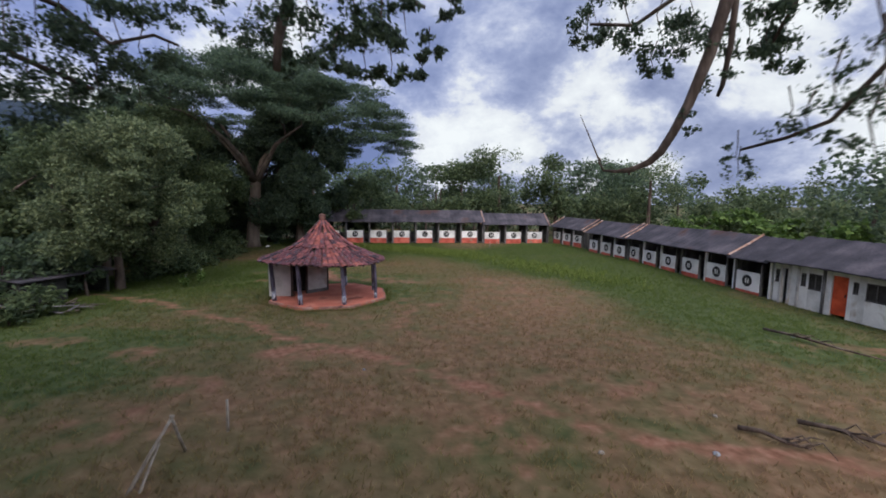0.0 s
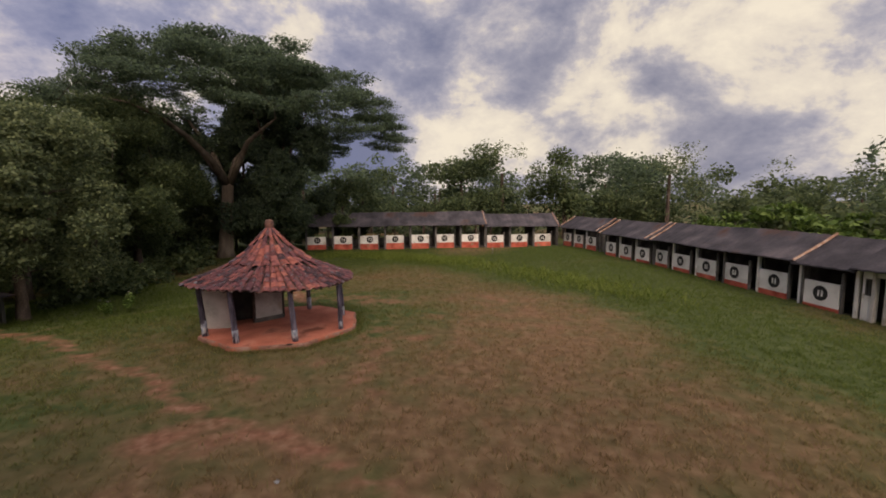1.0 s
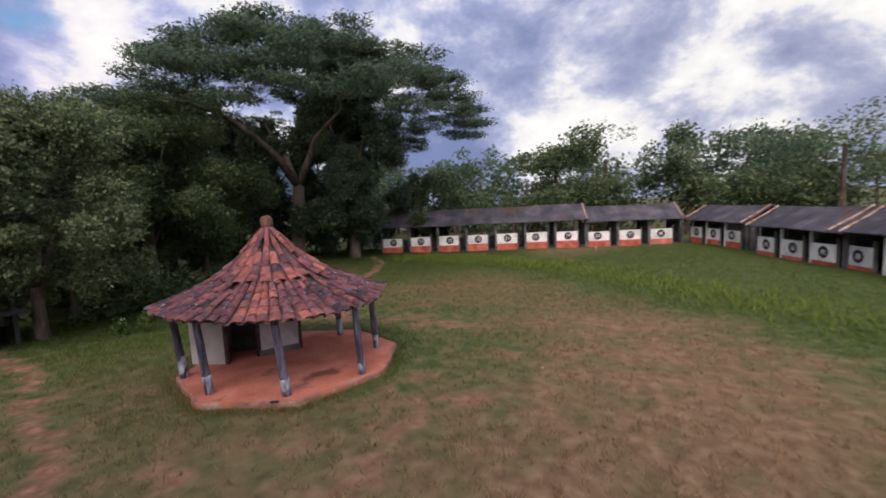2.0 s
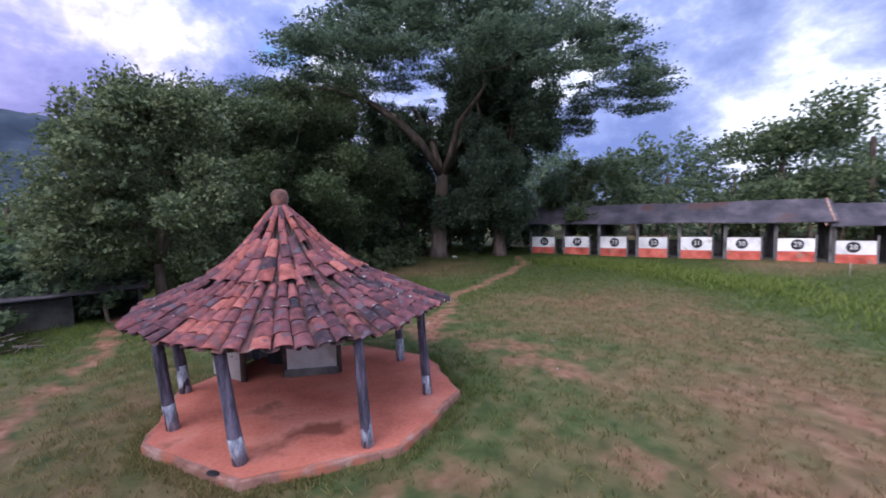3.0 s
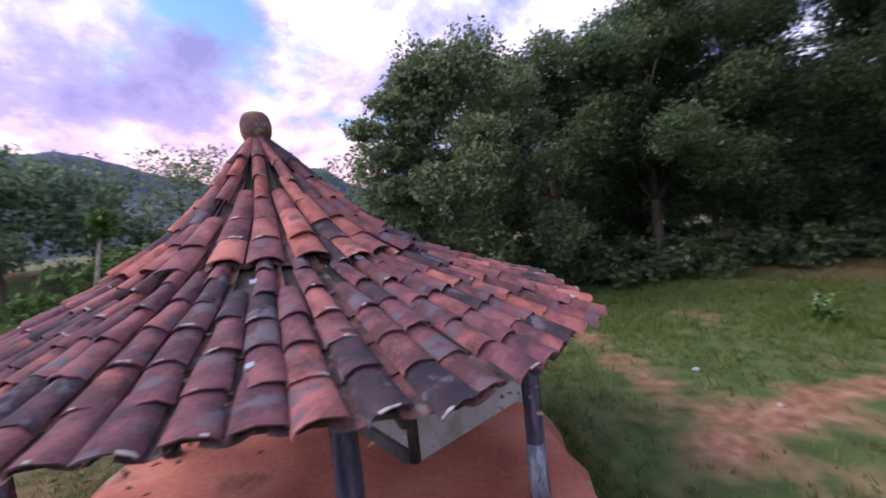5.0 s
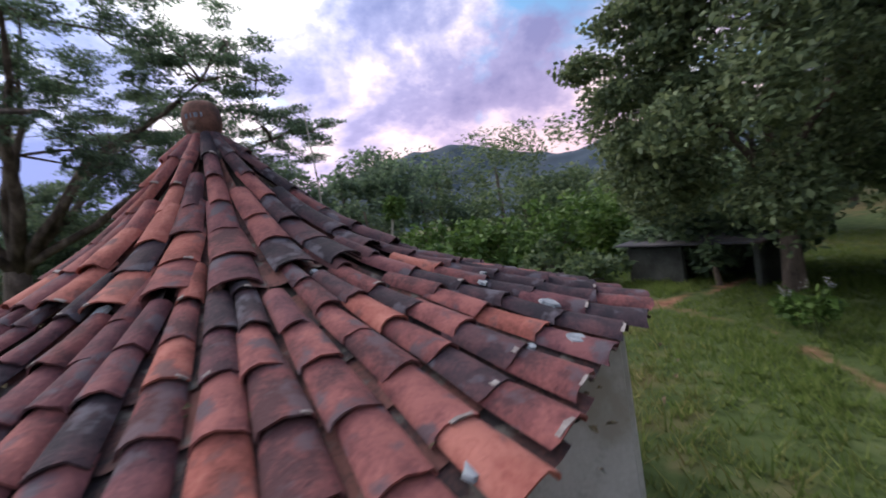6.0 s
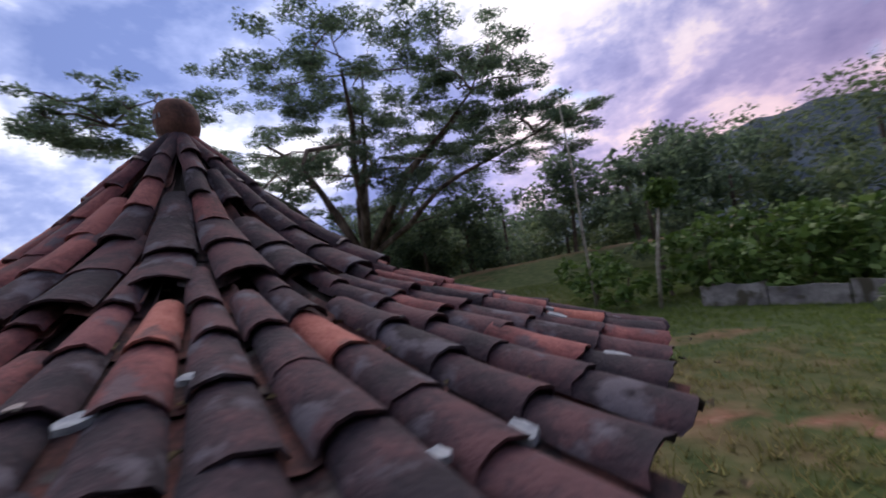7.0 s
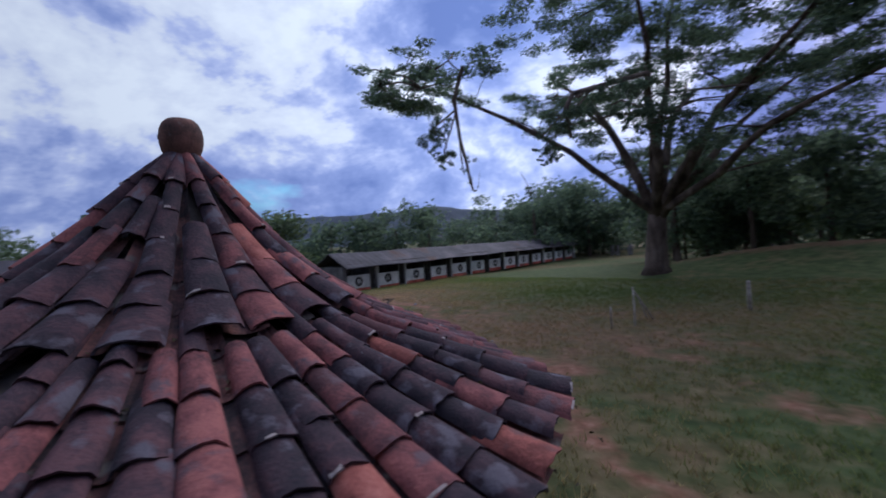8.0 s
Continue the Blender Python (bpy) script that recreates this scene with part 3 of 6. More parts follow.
grass("short_grass", FIELD_GRASS, 125000, 11, (-24, -26), (27, 33), 0.10, lambda x, y: off_kiosk(x, y) * np.clip(1.0 - 1.7 * soil_at(x, y), 0, 1) * (0.35 + 0.65 * lumps(x, y, 0.6, 21)), "short dry and green grass tufts over the field")
grass("green_grass", FIELD_GRASS, 60000, 12, (-24, -26), (27, 34), 0.12, lambda x, y: off_kiosk(x, y) * np.clip(1.1 - 2.2 * dryness_at(x, y), 0, 1) * np.clip(1.0 - 2.0 * soil_at(x, y), 0, 1), "taller green grass tufts in the greener parts")
grass("weedy_grass", FIELD_GRASS, 9000, 14, (-14, -4), (-2, 12), 0.20, lambda x, y: off_kiosk(x, y) * np.clip(1.15 * lumps(x, y, 0.9, 61) - 0.15, 0, 1) * np.clip(1.0 - 2.2 * dryness_at(x, y), 0, 1) * np.clip(1.0 - 2.0 * soil_at(x, y), 0, 1), "uneven knee-high green grass and weeds behind the kiosk")


def slab_edge(x, y):
    """Thick along the foot of the slab, none on it."""
    reach = np.max([(x - 0.17) * math.cos(radians(45 * k + 17.5)) + (y - 0.46) * math.sin(radians(45 * k + 17.5)) for k in range(8)], axis=0)
    return np.where((reach > 2.93) & (reach < 3.22), 0.35 + 0.65 * lumps(x, y, 1.6, 71), 0.0)


grass("edge_grass", FIELD_GRASS, 15000, 15, (-3.4, -3.1), (3.8, 4.0), 0.095, slab_edge, "green grass tufts growing against the red slab")


def rank_belt(x, y):
    s = segment_distance(x, y, [(-6.0, 24.6), (-1.5, 24.5), (5, 21.5)])
    t = segment_distance(x, y, [(5, 21.5), (11, 15.5), (17, 8)])
    return np.maximum(np.exp(-((s / 1.9) ** 2)), 0.45 * np.exp(-((t / 1.8) ** 2))) * (0.4 + 0.6 * lumps(x, y, 0.8, 33))


grass("rank_grass", BLADE_RANK, 56000, 13, (-16, 4), (20, 33), 0.34, rank_belt, "tall rank yellow-green grass before the stables")


def hills(name, near, ridge, label, seed, wide):
    """A wooded ridge as a strip of land: ridge gives bearing (left of north) and height in degrees."""
    rng = np.random.default_rng(seed)
    b = np.arange(ridge[0][0], ridge[-1][0] + 0.01, 0.5)
    e = np.interp(b, [r[0] for r in ridge], [r[1] for r in ridge])
    p = rng.uniform(0, 6.283, 8)
    e = e + sum(0.16 / (k + 1) * np.sin(b * (0.35 * (k + 1.2)) + p[k]) for k in range(8)) * np.minimum(1, e / 3)
    steps = 14
    s = Shape()
    verts = []
    for i, (bb, ee) in enumerate(zip(b, e)):
        top = near * math.tan(radians(max(ee, 0.05)))
        for k in range(steps + 1):
            t = k / steps
            d = near * (1 + wide * (t - 1))
            z = -3 + (top + 3) * t ** 1.15 + (math.sin(bb * 0.9 + k * 1.3) * 0.035 + math.sin(bb * 2.3 - k * 0.8) * 0.02) * top * math.sin(math.pi * t)
            verts.append((-math.sin(radians(bb)) * d, math.cos(radians(bb)) * d, z))
        d = near * 1.5
        verts.append((-math.sin(radians(bb)) * d, math.cos(radians(bb)) * d, -3))
    w = steps + 2
    faces = [(i * w + k, (i + 1) * w + k, (i + 1) * w + k + 1, i * w + k + 1) for i in range(len(b) - 1) for k in range(w - 1)]
    s.add(verts, faces)
    return tagged(new(name, s.mesh(name, HAZY_HILL, True)), label, "hill", kind="structure")


hills("mountain_west", 900, [(28, 2), (38, 7.0), (46, 9.4), (54, 9.6), (70, 10.2), (84, 10.8), (92, 10.8), (98, 10.4), (103, 8.4), (106, 8.2), (110, 7.0), (112.5, 5.6), (114.5, 6.2), (117, 8.4), (120, 8.6), (127, 7.2), (134, 6.8), (140, 5.0)], "wooded mountain ridge in the distance, haze put in its blue-grey colour", 3, 0.5)
hills("mountain_south", 1500, [(112, 4.6), (120, 5.4), (128, 6.6), (134, 7.8), (139, 9.2), (144, 10.4), (149, 10.4), (155, 9.0), (165, 6.0), (190, 3.0), (215, 3.0), (230, 4.6), (244, 4.0), (254, 3.6), (268, 2.6)], "far mountain ridge on the horizon, haze put in its blue colour", 5, 0.4)

# ---------------------------------------------------------------- the kiosk
APEX, CENTRE = Vector((0.0, -0.02, 0)), Vector((-0.09, 0.32, 0))
EAVE = 3.27
PROFILE = ((0.10, 4.12), (0.20, 4.03), (0.60, 3.58), (1.00, 3.18), (1.40, 2.90), (1.80, 2.69), (2.40, 2.46), (3.00, 2.23), (3.70, 2.03))
CORNERS = [45.0 * k - 5.0 for k in range(8)]
POSTS = [(2.86, -0.12), (2.16, 1.92), (0.15, 2.90), (-2.00, 2.30), (-2.90, 0.45), (-1.95, -1.52), (-0.28, -2.15), (1.74, -1.72)]


def roof_z(rho):
    return float(np.interp(rho, [p[0] for p in PROFILE], [p[1] for p in PROFILE]))


def roof_point(rho, phi, lift=0.0):
    d = (phi % 45.0) - 22.5
    k = (math.cos(radians(22.5)) / math.cos(radians(d))) ** 0.8 * 1.01
    s = rho / EAVE
    c = APEX * (1 - s) + CENTRE * s
    sag = 0.025 * math.sin(radians(phi) * 3 + 1) * s + 0.02 * math.sin(radians(phi) * 7) * s
    u = (phi + 180) % 360 - 180
    reach = 0.10 * math.exp(-((u - 132) / 30) ** 2) * s * s
    reach += (0.12 * math.exp(-((u + 155) / 24) ** 2) - 0.16 * math.exp(-((u + 92) / 34) ** 2)) * s * s
    sag -= 0.12 * math.exp(-((u + 18) / 36) ** 2) * s ** 3
    sag -= 0.17 * math.exp(-((u - 72) / 36) ** 2) * s ** 3
    r = (rho + reach) * k
    return Vector((c.x + r * math.cos(radians(phi)), c.y + r * math.sin(radians(phi)), roof_z(rho) + lift + sag))


kiosk = thing("kiosk", pose(0, 0, 0), "octagonal open kiosk with old clay tile roof on log posts", "kiosk")


def octagon(radius, cx=0.17, cy=0.46):
    return [(cx + radius * math.cos(radians(a)), cy + radius * math.sin(radians(a))) for a in CORNERS]


def slab():
    top, rim = Shape(), Shape()
    inner, outer = octagon(3.08), octagon(3.15)
    top.add([(x, y, 0.15) for x, y in inner] + [(x, y, 0.02) for x, y in inner], [tuple(range(8))] + [(i, i + 8, (i + 1) % 8 + 8, (i + 1) % 8) for i in range(8)])
    part("floor_slab", top, RED_FLOOR, kiosk, "worn red concrete floor dusted with soil")
    rng = random.Random(5)
    for i in range(8):
        r = Shape()
        j = (i + 1) % 8
        a0, a1, b0, b1 = inner[i], inner[j], outer[i], outer[j]
        n = 6
        verts = []
        for k in range(n + 1):
            t = k / n
            w = rng.uniform(-0.018, 0.018) if 0 < k < n else 0
            ax, ay = a0[0] + (a1[0] - a0[0]) * t, a0[1] + (a1[1] - a0[1]) * t
            bx, by = b0[0] + (b1[0] - b0[0]) * t, b0[1] + (b1[1] - b0[1]) * t
            bx, by = bx * (1 + w), by * (1 + w)
            h = 0.146 + rng.uniform(-0.008, 0.004)
            verts += [(ax, ay, h), (bx * 0.995, by * 0.995, h), (bx, by, h - 0.025), (bx * 1.005, by * 1.005, -0.12), (ax, ay, -0.12)]
        faces = [(k * 5 + q, k * 5 + 5 + q, k * 5 + 5 + (q + 1) % 5, k * 5 + (q + 1) % 5) for k in range(n) for q in range(5)]
        r.add(verts, faces)
        part("kerb", r, CONCRETE, kiosk, "broken pale concrete kerb" if i == 0 else "")


slab()


def posts():
    rng = random.Random(8)
    for i, (x, y) in enumerate(POSTS):
        top = Vector((x * 1.015 - 0.04 + rng.uniform(-0.05, 0.05), y * 1.015 - 0.13 + rng.uniform(-0.05, 0.05), 0))
        ztop = roof_z(math.hypot(x - CENTRE.x, y - CENTRE.y)) - 0.20
        r = rng.uniform(0.085, 0.105)
        pts, rad = [], []
        for k in range(9):
            t = k / 8
            b = 0.02 * math.sin(t * 3 + i)
            pts.append((x + (top.x - x) * t + b, y + (top.y - y) * t - b, 0.12 + (ztop - 0.12) * t))
            rad.append(r * (1.12 - 0.2 * t) * (1 + rng.uniform(-0.04, 0.04)))
        p = part("post", Shape().tube(pts, rad, 10, 0.05, rng), LOG, kiosk, "dark weathered log post", True)
        # the foot still carries old pale paint
        fr = [q * 1.03 for q in rad[:3]]
        part("painted_foot", Shape().tube([(pts[0][0], pts[0][1], 0.15), pts[1], (pts[2][0], pts[2][1], 0.12 + 0.55 + rng.uniform(-0.1, 0.15))], fr, 10, 0.06, rng), PAINT_OLD, p, "flaking pale blue paint on the post's foot", True)
    tops = []
    for i, (x, y) in enumerate(POSTS):
        tops.append((x * 1.015 - 0.04, y * 1.015 - 0.13, roof_z(math.hypot(x - CENTRE.x, y - CENTRE.y)) - 0.24))
    for i in range(8):
        part("ring_beam", Shape().tube([tops[i], tops[(i + 1) % 8]], [0.065, 0.06], 7, 0.03, rng), BEAM, kiosk, "", True)
    for i, a in enumerate(CORNERS + [c + 22.5 for c in CORNERS]):
        pts = [roof_point(q, a, -0.135) for q in (0.16, 1.4, 2.3, EAVE - 0.16)]
        part("rafter", Shape().tube(pts, [0.035, 0.04, 0.045, 0.045], 6, 0.03, rng), BEAM, kiosk, "", True)


posts()


def tile_mesh(name, seed, mat):
    """A half-round clay tile, wider at its lower end, with a thick open lip."""
    rng = random.Random(seed)
    n = 6
    length, w0, w1, h0, h1, th = 0.43, 0.090, 0.112, 0.060, 0.072, 0.012
    verts, faces = [], []
    bend = rng.uniform(-0.01, 0.01)
    for y, w, h in ((-length / 2, w0, h0), (0.0, (w0 + w1) / 2 + 0.002, (h0 + h1) / 2 + bend), (length / 2, w1, h1)):
        for k in range(n + 1):
            a = math.pi * (k / n - 0.5) * 0.97
            jag = rng.uniform(-0.020, 0.008) if y > 0.1 else 0
            verts.append((w * math.sin(a), y + jag, h * math.cos(a)))
    m = n + 1
    for r in range(2):
        faces += [(r * m + k, r * m + k + 1, (r + 1) * m + k + 1, (r + 1) * m + k) for k in range(n)]
    rim = len(verts)
    verts += [verts[2 * m + k] for k in range(m)]
    base = len(verts)
    for k in range(m):  # the lip and a stretch of the inside
        x, y, z = verts[2 * m + k]
        a = math.pi * (k / n - 0.5) * 0.97
        verts.append(((w1 - th) * math.sin(a), y, (h1 - th) * math.cos(a)))
    within = len(verts)
    verts += verts[base:base + m]
    for k in range(m):
        a = math.pi * (k / n - 0.5) * 0.97
        verts.append(((w1 - th) * math.sin(a) * 0.95, -0.02, (h1 - th) * math.cos(a) * 0.9))
    faces += [(rim + k, rim + k + 1, base + k + 1, base + k) for k in range(n)]
    faces += [(within + k, within + k + 1, within + m + k + 1, within + m + k) for k in range(n)]
    s = Shape().add(verts, faces)
    return s, s.mesh(name, mat, True)


def roof():
    rng = random.Random(21)
    # the deck under the tiles
    deck = Shape()
    rings = [0.10, 0.6, 1.0, 1.45, 2.0, 2.6, EAVE - 0.14]
    cols = 64
    for lift in (-0.055, -0.085):
        for q in rings:
            for k in range(cols):
                deck.v.append(tuple(roof_point(q, 360.0 * k / cols, lift)))
    nr = len(rings)
    for r in range(nr - 1):
        for k in range(cols):
            a, b = r * cols + k, r * cols + (k + 1) % cols
            deck.f.append((a, b, b + cols, a + cols))
            o = nr * cols
            deck.f.append((o + a + cols, o + b + cols, o + b, o + a))
    for k in range(cols):
        a, b = (nr - 1) * cols + k, (nr - 1) * cols + (k + 1) % cols
        deck.f.append((a, b, b + nr * cols, a + nr * cols))
    body = part("roof", deck, BEAM, kiosk, "sagging roof of weathered red and grey clay tiles")
    kinds = (CLAY, CLAY_OLD_SHADED, CLAY_ORANGE, CLAY_PLUM)
    shapes = [[tile_mesh("roof_tile", 30 + k, mat) for k in range(4)] for mat in kinds]
    spare, pans, mortar = [Shape(), Shape(), Shape(), Shape()], Shape(), Shape()

    def tile_mix(phi, rho):
        """Chance that a tile is an old grey-purple one, raised on the shaded west side, and that it is a bright orange
        one.
        """
        u = (phi + 180) % 360 - 180
        # dark tiles crowd round phi 152: that slope's shade is put in colour
        west = max(0.0, math.cos(radians(phi - 152)))
        if rho < 1.66:
            return 0.16 + 0.66 * west ** 0.7, 0.34 * (1 - west) ** 2
        east = math.exp(-((u - 20) / 50) ** 2)
        south = math.exp(-((u + 56) / 15) ** 2)
        flank = math.exp(-((u + 112) / 28) ** 2)
        rosy = math.exp(-((u - 94) / 20) ** 2)
        return 0.42 + 0.50 * east + 0.40 * west + 0.26 * flank - 0.55 * south - 0.40 * rosy, 0.03 + 0.26 * south + 0.05 * rosy

    def frame_at(lo, hi, phi, lift_lo, lift_hi):
        a, b = roof_point(hi, phi, lift_hi), roof_point(lo, phi, lift_lo)
        y = (b - a).normalized()
        side = Vector((-math.sin(radians(phi)), math.cos(radians(phi)), 0))
        z = side.cross(y).normalized()
        if z.z < 0:
            z = -z
        x = y.cross(z).normalized()
        m = Matrix.Identity(4)
        for i in range(3):
            m[i][0], m[i][1], m[i][2] = x[i], y[i], z[i]
        m.translation = (a + b) / 2
        return m

    columns = []
    lower, upper = 62, 26
    for c in range(lower):
        phi = 360.0 / lower * (c + 0.5) + rng.uniform(-0.5, 0.5)
        columns.append((phi, 1.46 if c % 2 == 0 else 1.95, EAVE + rng.uniform(-0.03, 0.06), 360.0 / lower))
    for c in range(upper):
        phi = 360.0 / upper * c + rng.uniform(-0.8, 0.8)
        columns.append((phi, 0.17 if c % 2 == 0 else 0.74, 1.60 + rng.uniform(-0.05, 0.06), 360.0 / upper))
    placed = 0
    for phi, inner, outer, pitch in columns:
        lo = outer
        above = 0.035 if outer < 2 else 0.0
        while lo > inner + 0.05:
            slope = math.atan2(roof_z(lo - 0.2) - roof_z(lo), 0.2) if lo > 0.3 else 0.78
            run = math.cos(slope)
            step = 0.335 * rng.uniform(0.94, 1.06)
            hi = max(lo - 0.43 * run, 0.10)
            narrow = min(1.34, max(0.62, (2 * math.pi * lo * pitch / 360.0) / 0.268))
            if rng.random() > 0.007:
                m = frame_at(lo, hi, phi + rng.uniform(-0.35, 0.35) * pitch * 0.12, 0.004 + above, -0.016 + above)
                off = 0.0
                if rng.random() < 0.05:
                    off = rng.uniform(-8, 8)
                m = m @ pose(rng.uniform(-0.012, 0.012), 0, rng.uniform(-0.004, 0.008), rng.uniform(-1.5, 1.5), rng.uniform(-5, 5), rng.uniform(-2.2, 2.2) + off)
                m = m @ Matrix.Diagonal((narrow * rng.uniform(0.95, 1.1), rng.uniform(0.96, 1.05), rng.uniform(0.9, 1.12), 1))
                old, orange_share = tile_mix(phi, lo)
                luck = rng.random()
                sort = 1 if luck < old else (2 if luck > 1 - orange_share else 0)
                # the darkest sort is favoured near phi -14, 42 and 165
                if sort == 1 and rng.random() > 0.14 + 0.30 * math.exp(-(((phi + 180) % 360 - 180 + 14) / 20) ** 2) + 0.34 * math.exp(-(((phi + 180) % 360 - 180 - 42) / 20) ** 2) + 1.0 * max(0.0, math.cos(radians(phi - 165))):
                    sort = 3
                shape, mesh = rng.choice(shapes[sort])
                if -20 < ((phi + 180) % 360) - 180 < 178 and placed < 300 and lo > 0.3:
                    placed += 1
                    part("roof_tile", mesh, kinds[sort], body, m=m)
                else:
                    spare[sort].add([m @ Vector(v) for v in shape.v], shape.f)
                if rng.random() < 0.16 + 0.34 * math.exp(-(((phi + 180) % 360 - 180 - 10) / 48) ** 2):
                    a0 = rng.uniform(-1.3, 0.5)
                    a1 = a0 + rng.uniform(0.25, 1.0)
                    deep = rng.uniform(0.006, 0.016)
                    mv = []
                    for q in range(4):
                        a = a0 + (a1 - a0) * q / 3
                        for y, g in ((0.205 - deep * rng.uniform(0.6, 1.6), 1.01), (0.212, 1.035), (0.214, 0.93)):
                            mv.append(m @ Vector((0.112 * g * math.sin(a), y, 0.072 * g * math.cos(a))))
                    mortar.add(mv, [(q * 3 + r, q * 3 + r + 1, q * 3 + r + 4, q * 3 + r + 3) for q in range(3) for r in range(2)])
            # the channel beside it
            mid = phi + pitch * 0.5
            if rng.random() > 0.005:
                pm = frame_at(lo - 0.02, max(hi - 0.02, 0.1), mid, -0.012 + above * 0.6, -0.036 + above * 0.6)
                w = max(0.05, 2 * math.pi * lo * pitch / 360.0 * 0.36)
                pv, pf = [], []
                for y, q in ((-0.2, 0.85), (0.22, 1.0)):
                    for k in range(5):
                        x = (k / 4 - 0.5) * 2
                        pv.append(pm @ Vector((x * w * q, y, 0.045 * x * x - 0.012)))
                pans.add(pv, [(k, k + 1, k + 6, k + 5) for k in range(4)])
            lo -= step * run
    for s, mat in zip(spare, (CLAY_FAR, CLAY_OLD_SHADED_FAR, CLAY_ORANGE_FAR, CLAY_PLUM_FAR)):
        tagged(part("joined_tiles", s, mat, body, smooth=True), kind="stuff")
    tagged(part("mortar", mortar, MORTAR, body, "pale mortar crumbs on the tile ends"), kind="stuff")
    tagged(part("channel_tiles", pans, CLAY_PAN, body), kind="stuff")
    # lichen plates and bits of mortar lying on the tiles
    for rho, phi, size in ((2.92, 122, 0.13), (3.18, 114, 0.13), (3.20, 94, 0.11), (1.75, 56, 0.09), (1.75, 100, 0.05), (2.40, 129, 0.06), (2.76, 176, 0.10), (3.18, 161, 0.13), (3.05, 144, 0.11), (2.95, 139, 0.06), (2.50, 123, 0.09), (2.85, 172, 0.12), (3.16, 183, 0.14), (3.05, -128, 0.12), (3.05, 109, 0.06), (1.95, 24, 0.08), (2.50, -8, 0.05), (2.90, 25, 0.06), (2.20, 205, 0.07)):
        n = 9
        rad = [size * 0.52 * rng.uniform(0.6, 1.1) for _ in range(n)]
        slope = frame_at(rho, rho - 0.2, phi, 0.060, 0.060)
        v = [slope @ Vector((math.cos(6.283 * k / n) * rad[k], math.sin(6.283 * k / n) * rad[k], -0.004)) for k in range(n)]
        v += [slope @ Vector((math.cos(6.283 * k / n) * rad[k] * 1.1, math.sin(6.283 * k / n) * rad[k] * 1.15, -0.022)) for k in range(n)]
        part("lichen_plate", Shape().add(v, [tuple(range(n))] + [(k, k + n, (k + 1) % n + n, (k + 1) % n) for k in range(n)]), LICHEN, body, "pale lichen plate" if phi == 122 else "")
    litter = Shape()
    for _ in range(900):
        rho, phi = rng.uniform(1.5, 3.5), rng.uniform(0, 360)
        p = roof_point(rho, phi, rng.uniform(-0.03, 0.015))
        m = pose(p.x, p.y, p.z, rng.uniform(-25, 25), rng.uniform(-25, 25), rng.uniform(0, 360))
        a, b = rng.uniform(0.012, 0.035), rng.uniform(0.008, 0.02)
        litter.add([m @ Vector(q) for q in ((-a, 0, 0), (0, -b, 0.012), (a, 0, 0), (0, b, 0.012))], [(0, 1, 2, 3)])
    tagged(part("moss_and_litter", litter, MOSS, body), kind="stuff")
    # the round pot on top
    prof = [(0.125, 4.09), (0.132, 4.16), (0.140, 4.185), (0.158, 4.225), (0.170, 4.285), (0.172, 4.345), (0.163, 4.405), (0.142, 4.455), (0.108, 4.488), (0.052, 4.503), (0.0, 4.506)]
    n = 28
    pot = Shape()
    for r, z in prof:
        pot.v += [(APEX.x + r * math.cos(6.2832 * k / n) * (1 + 0.015 * math.sin(3 * 6.2832 * k / n)), APEX.y + r * math.sin(6.2832 * k / n), z) for k in range(n)]
    pot.f = [(i * n + k, i * n + (k + 1) % n, (i + 1) * n + (k + 1) % n, (i + 1) * n + k) for i in range(len(prof) - 1) for k in range(n)]
    ball = part("finial_pot", pot, CLAY_POT, kiosk, "round clay pot crowning the roof", True)
    for k, w in ((0, 0.030), (1, 0.012), (2, 0.034), (3, 0.016)):
        a = radians(40 + k * 15)
        m = Matrix.Translation((APEX.x + 0.1735 * math.cos(a), APEX.y + 0.1735 * math.sin(a), 4.335)) @ Euler((0, 0, a)).to_matrix().to_4x4()
        part("faded_mark", Shape().box((-0.001, -w / 2, -0.02), (0.002, w / 2, 0.02), m), PAINT_OLD, ball, "faded pale paint mark" if k == 0 else "")


roof()


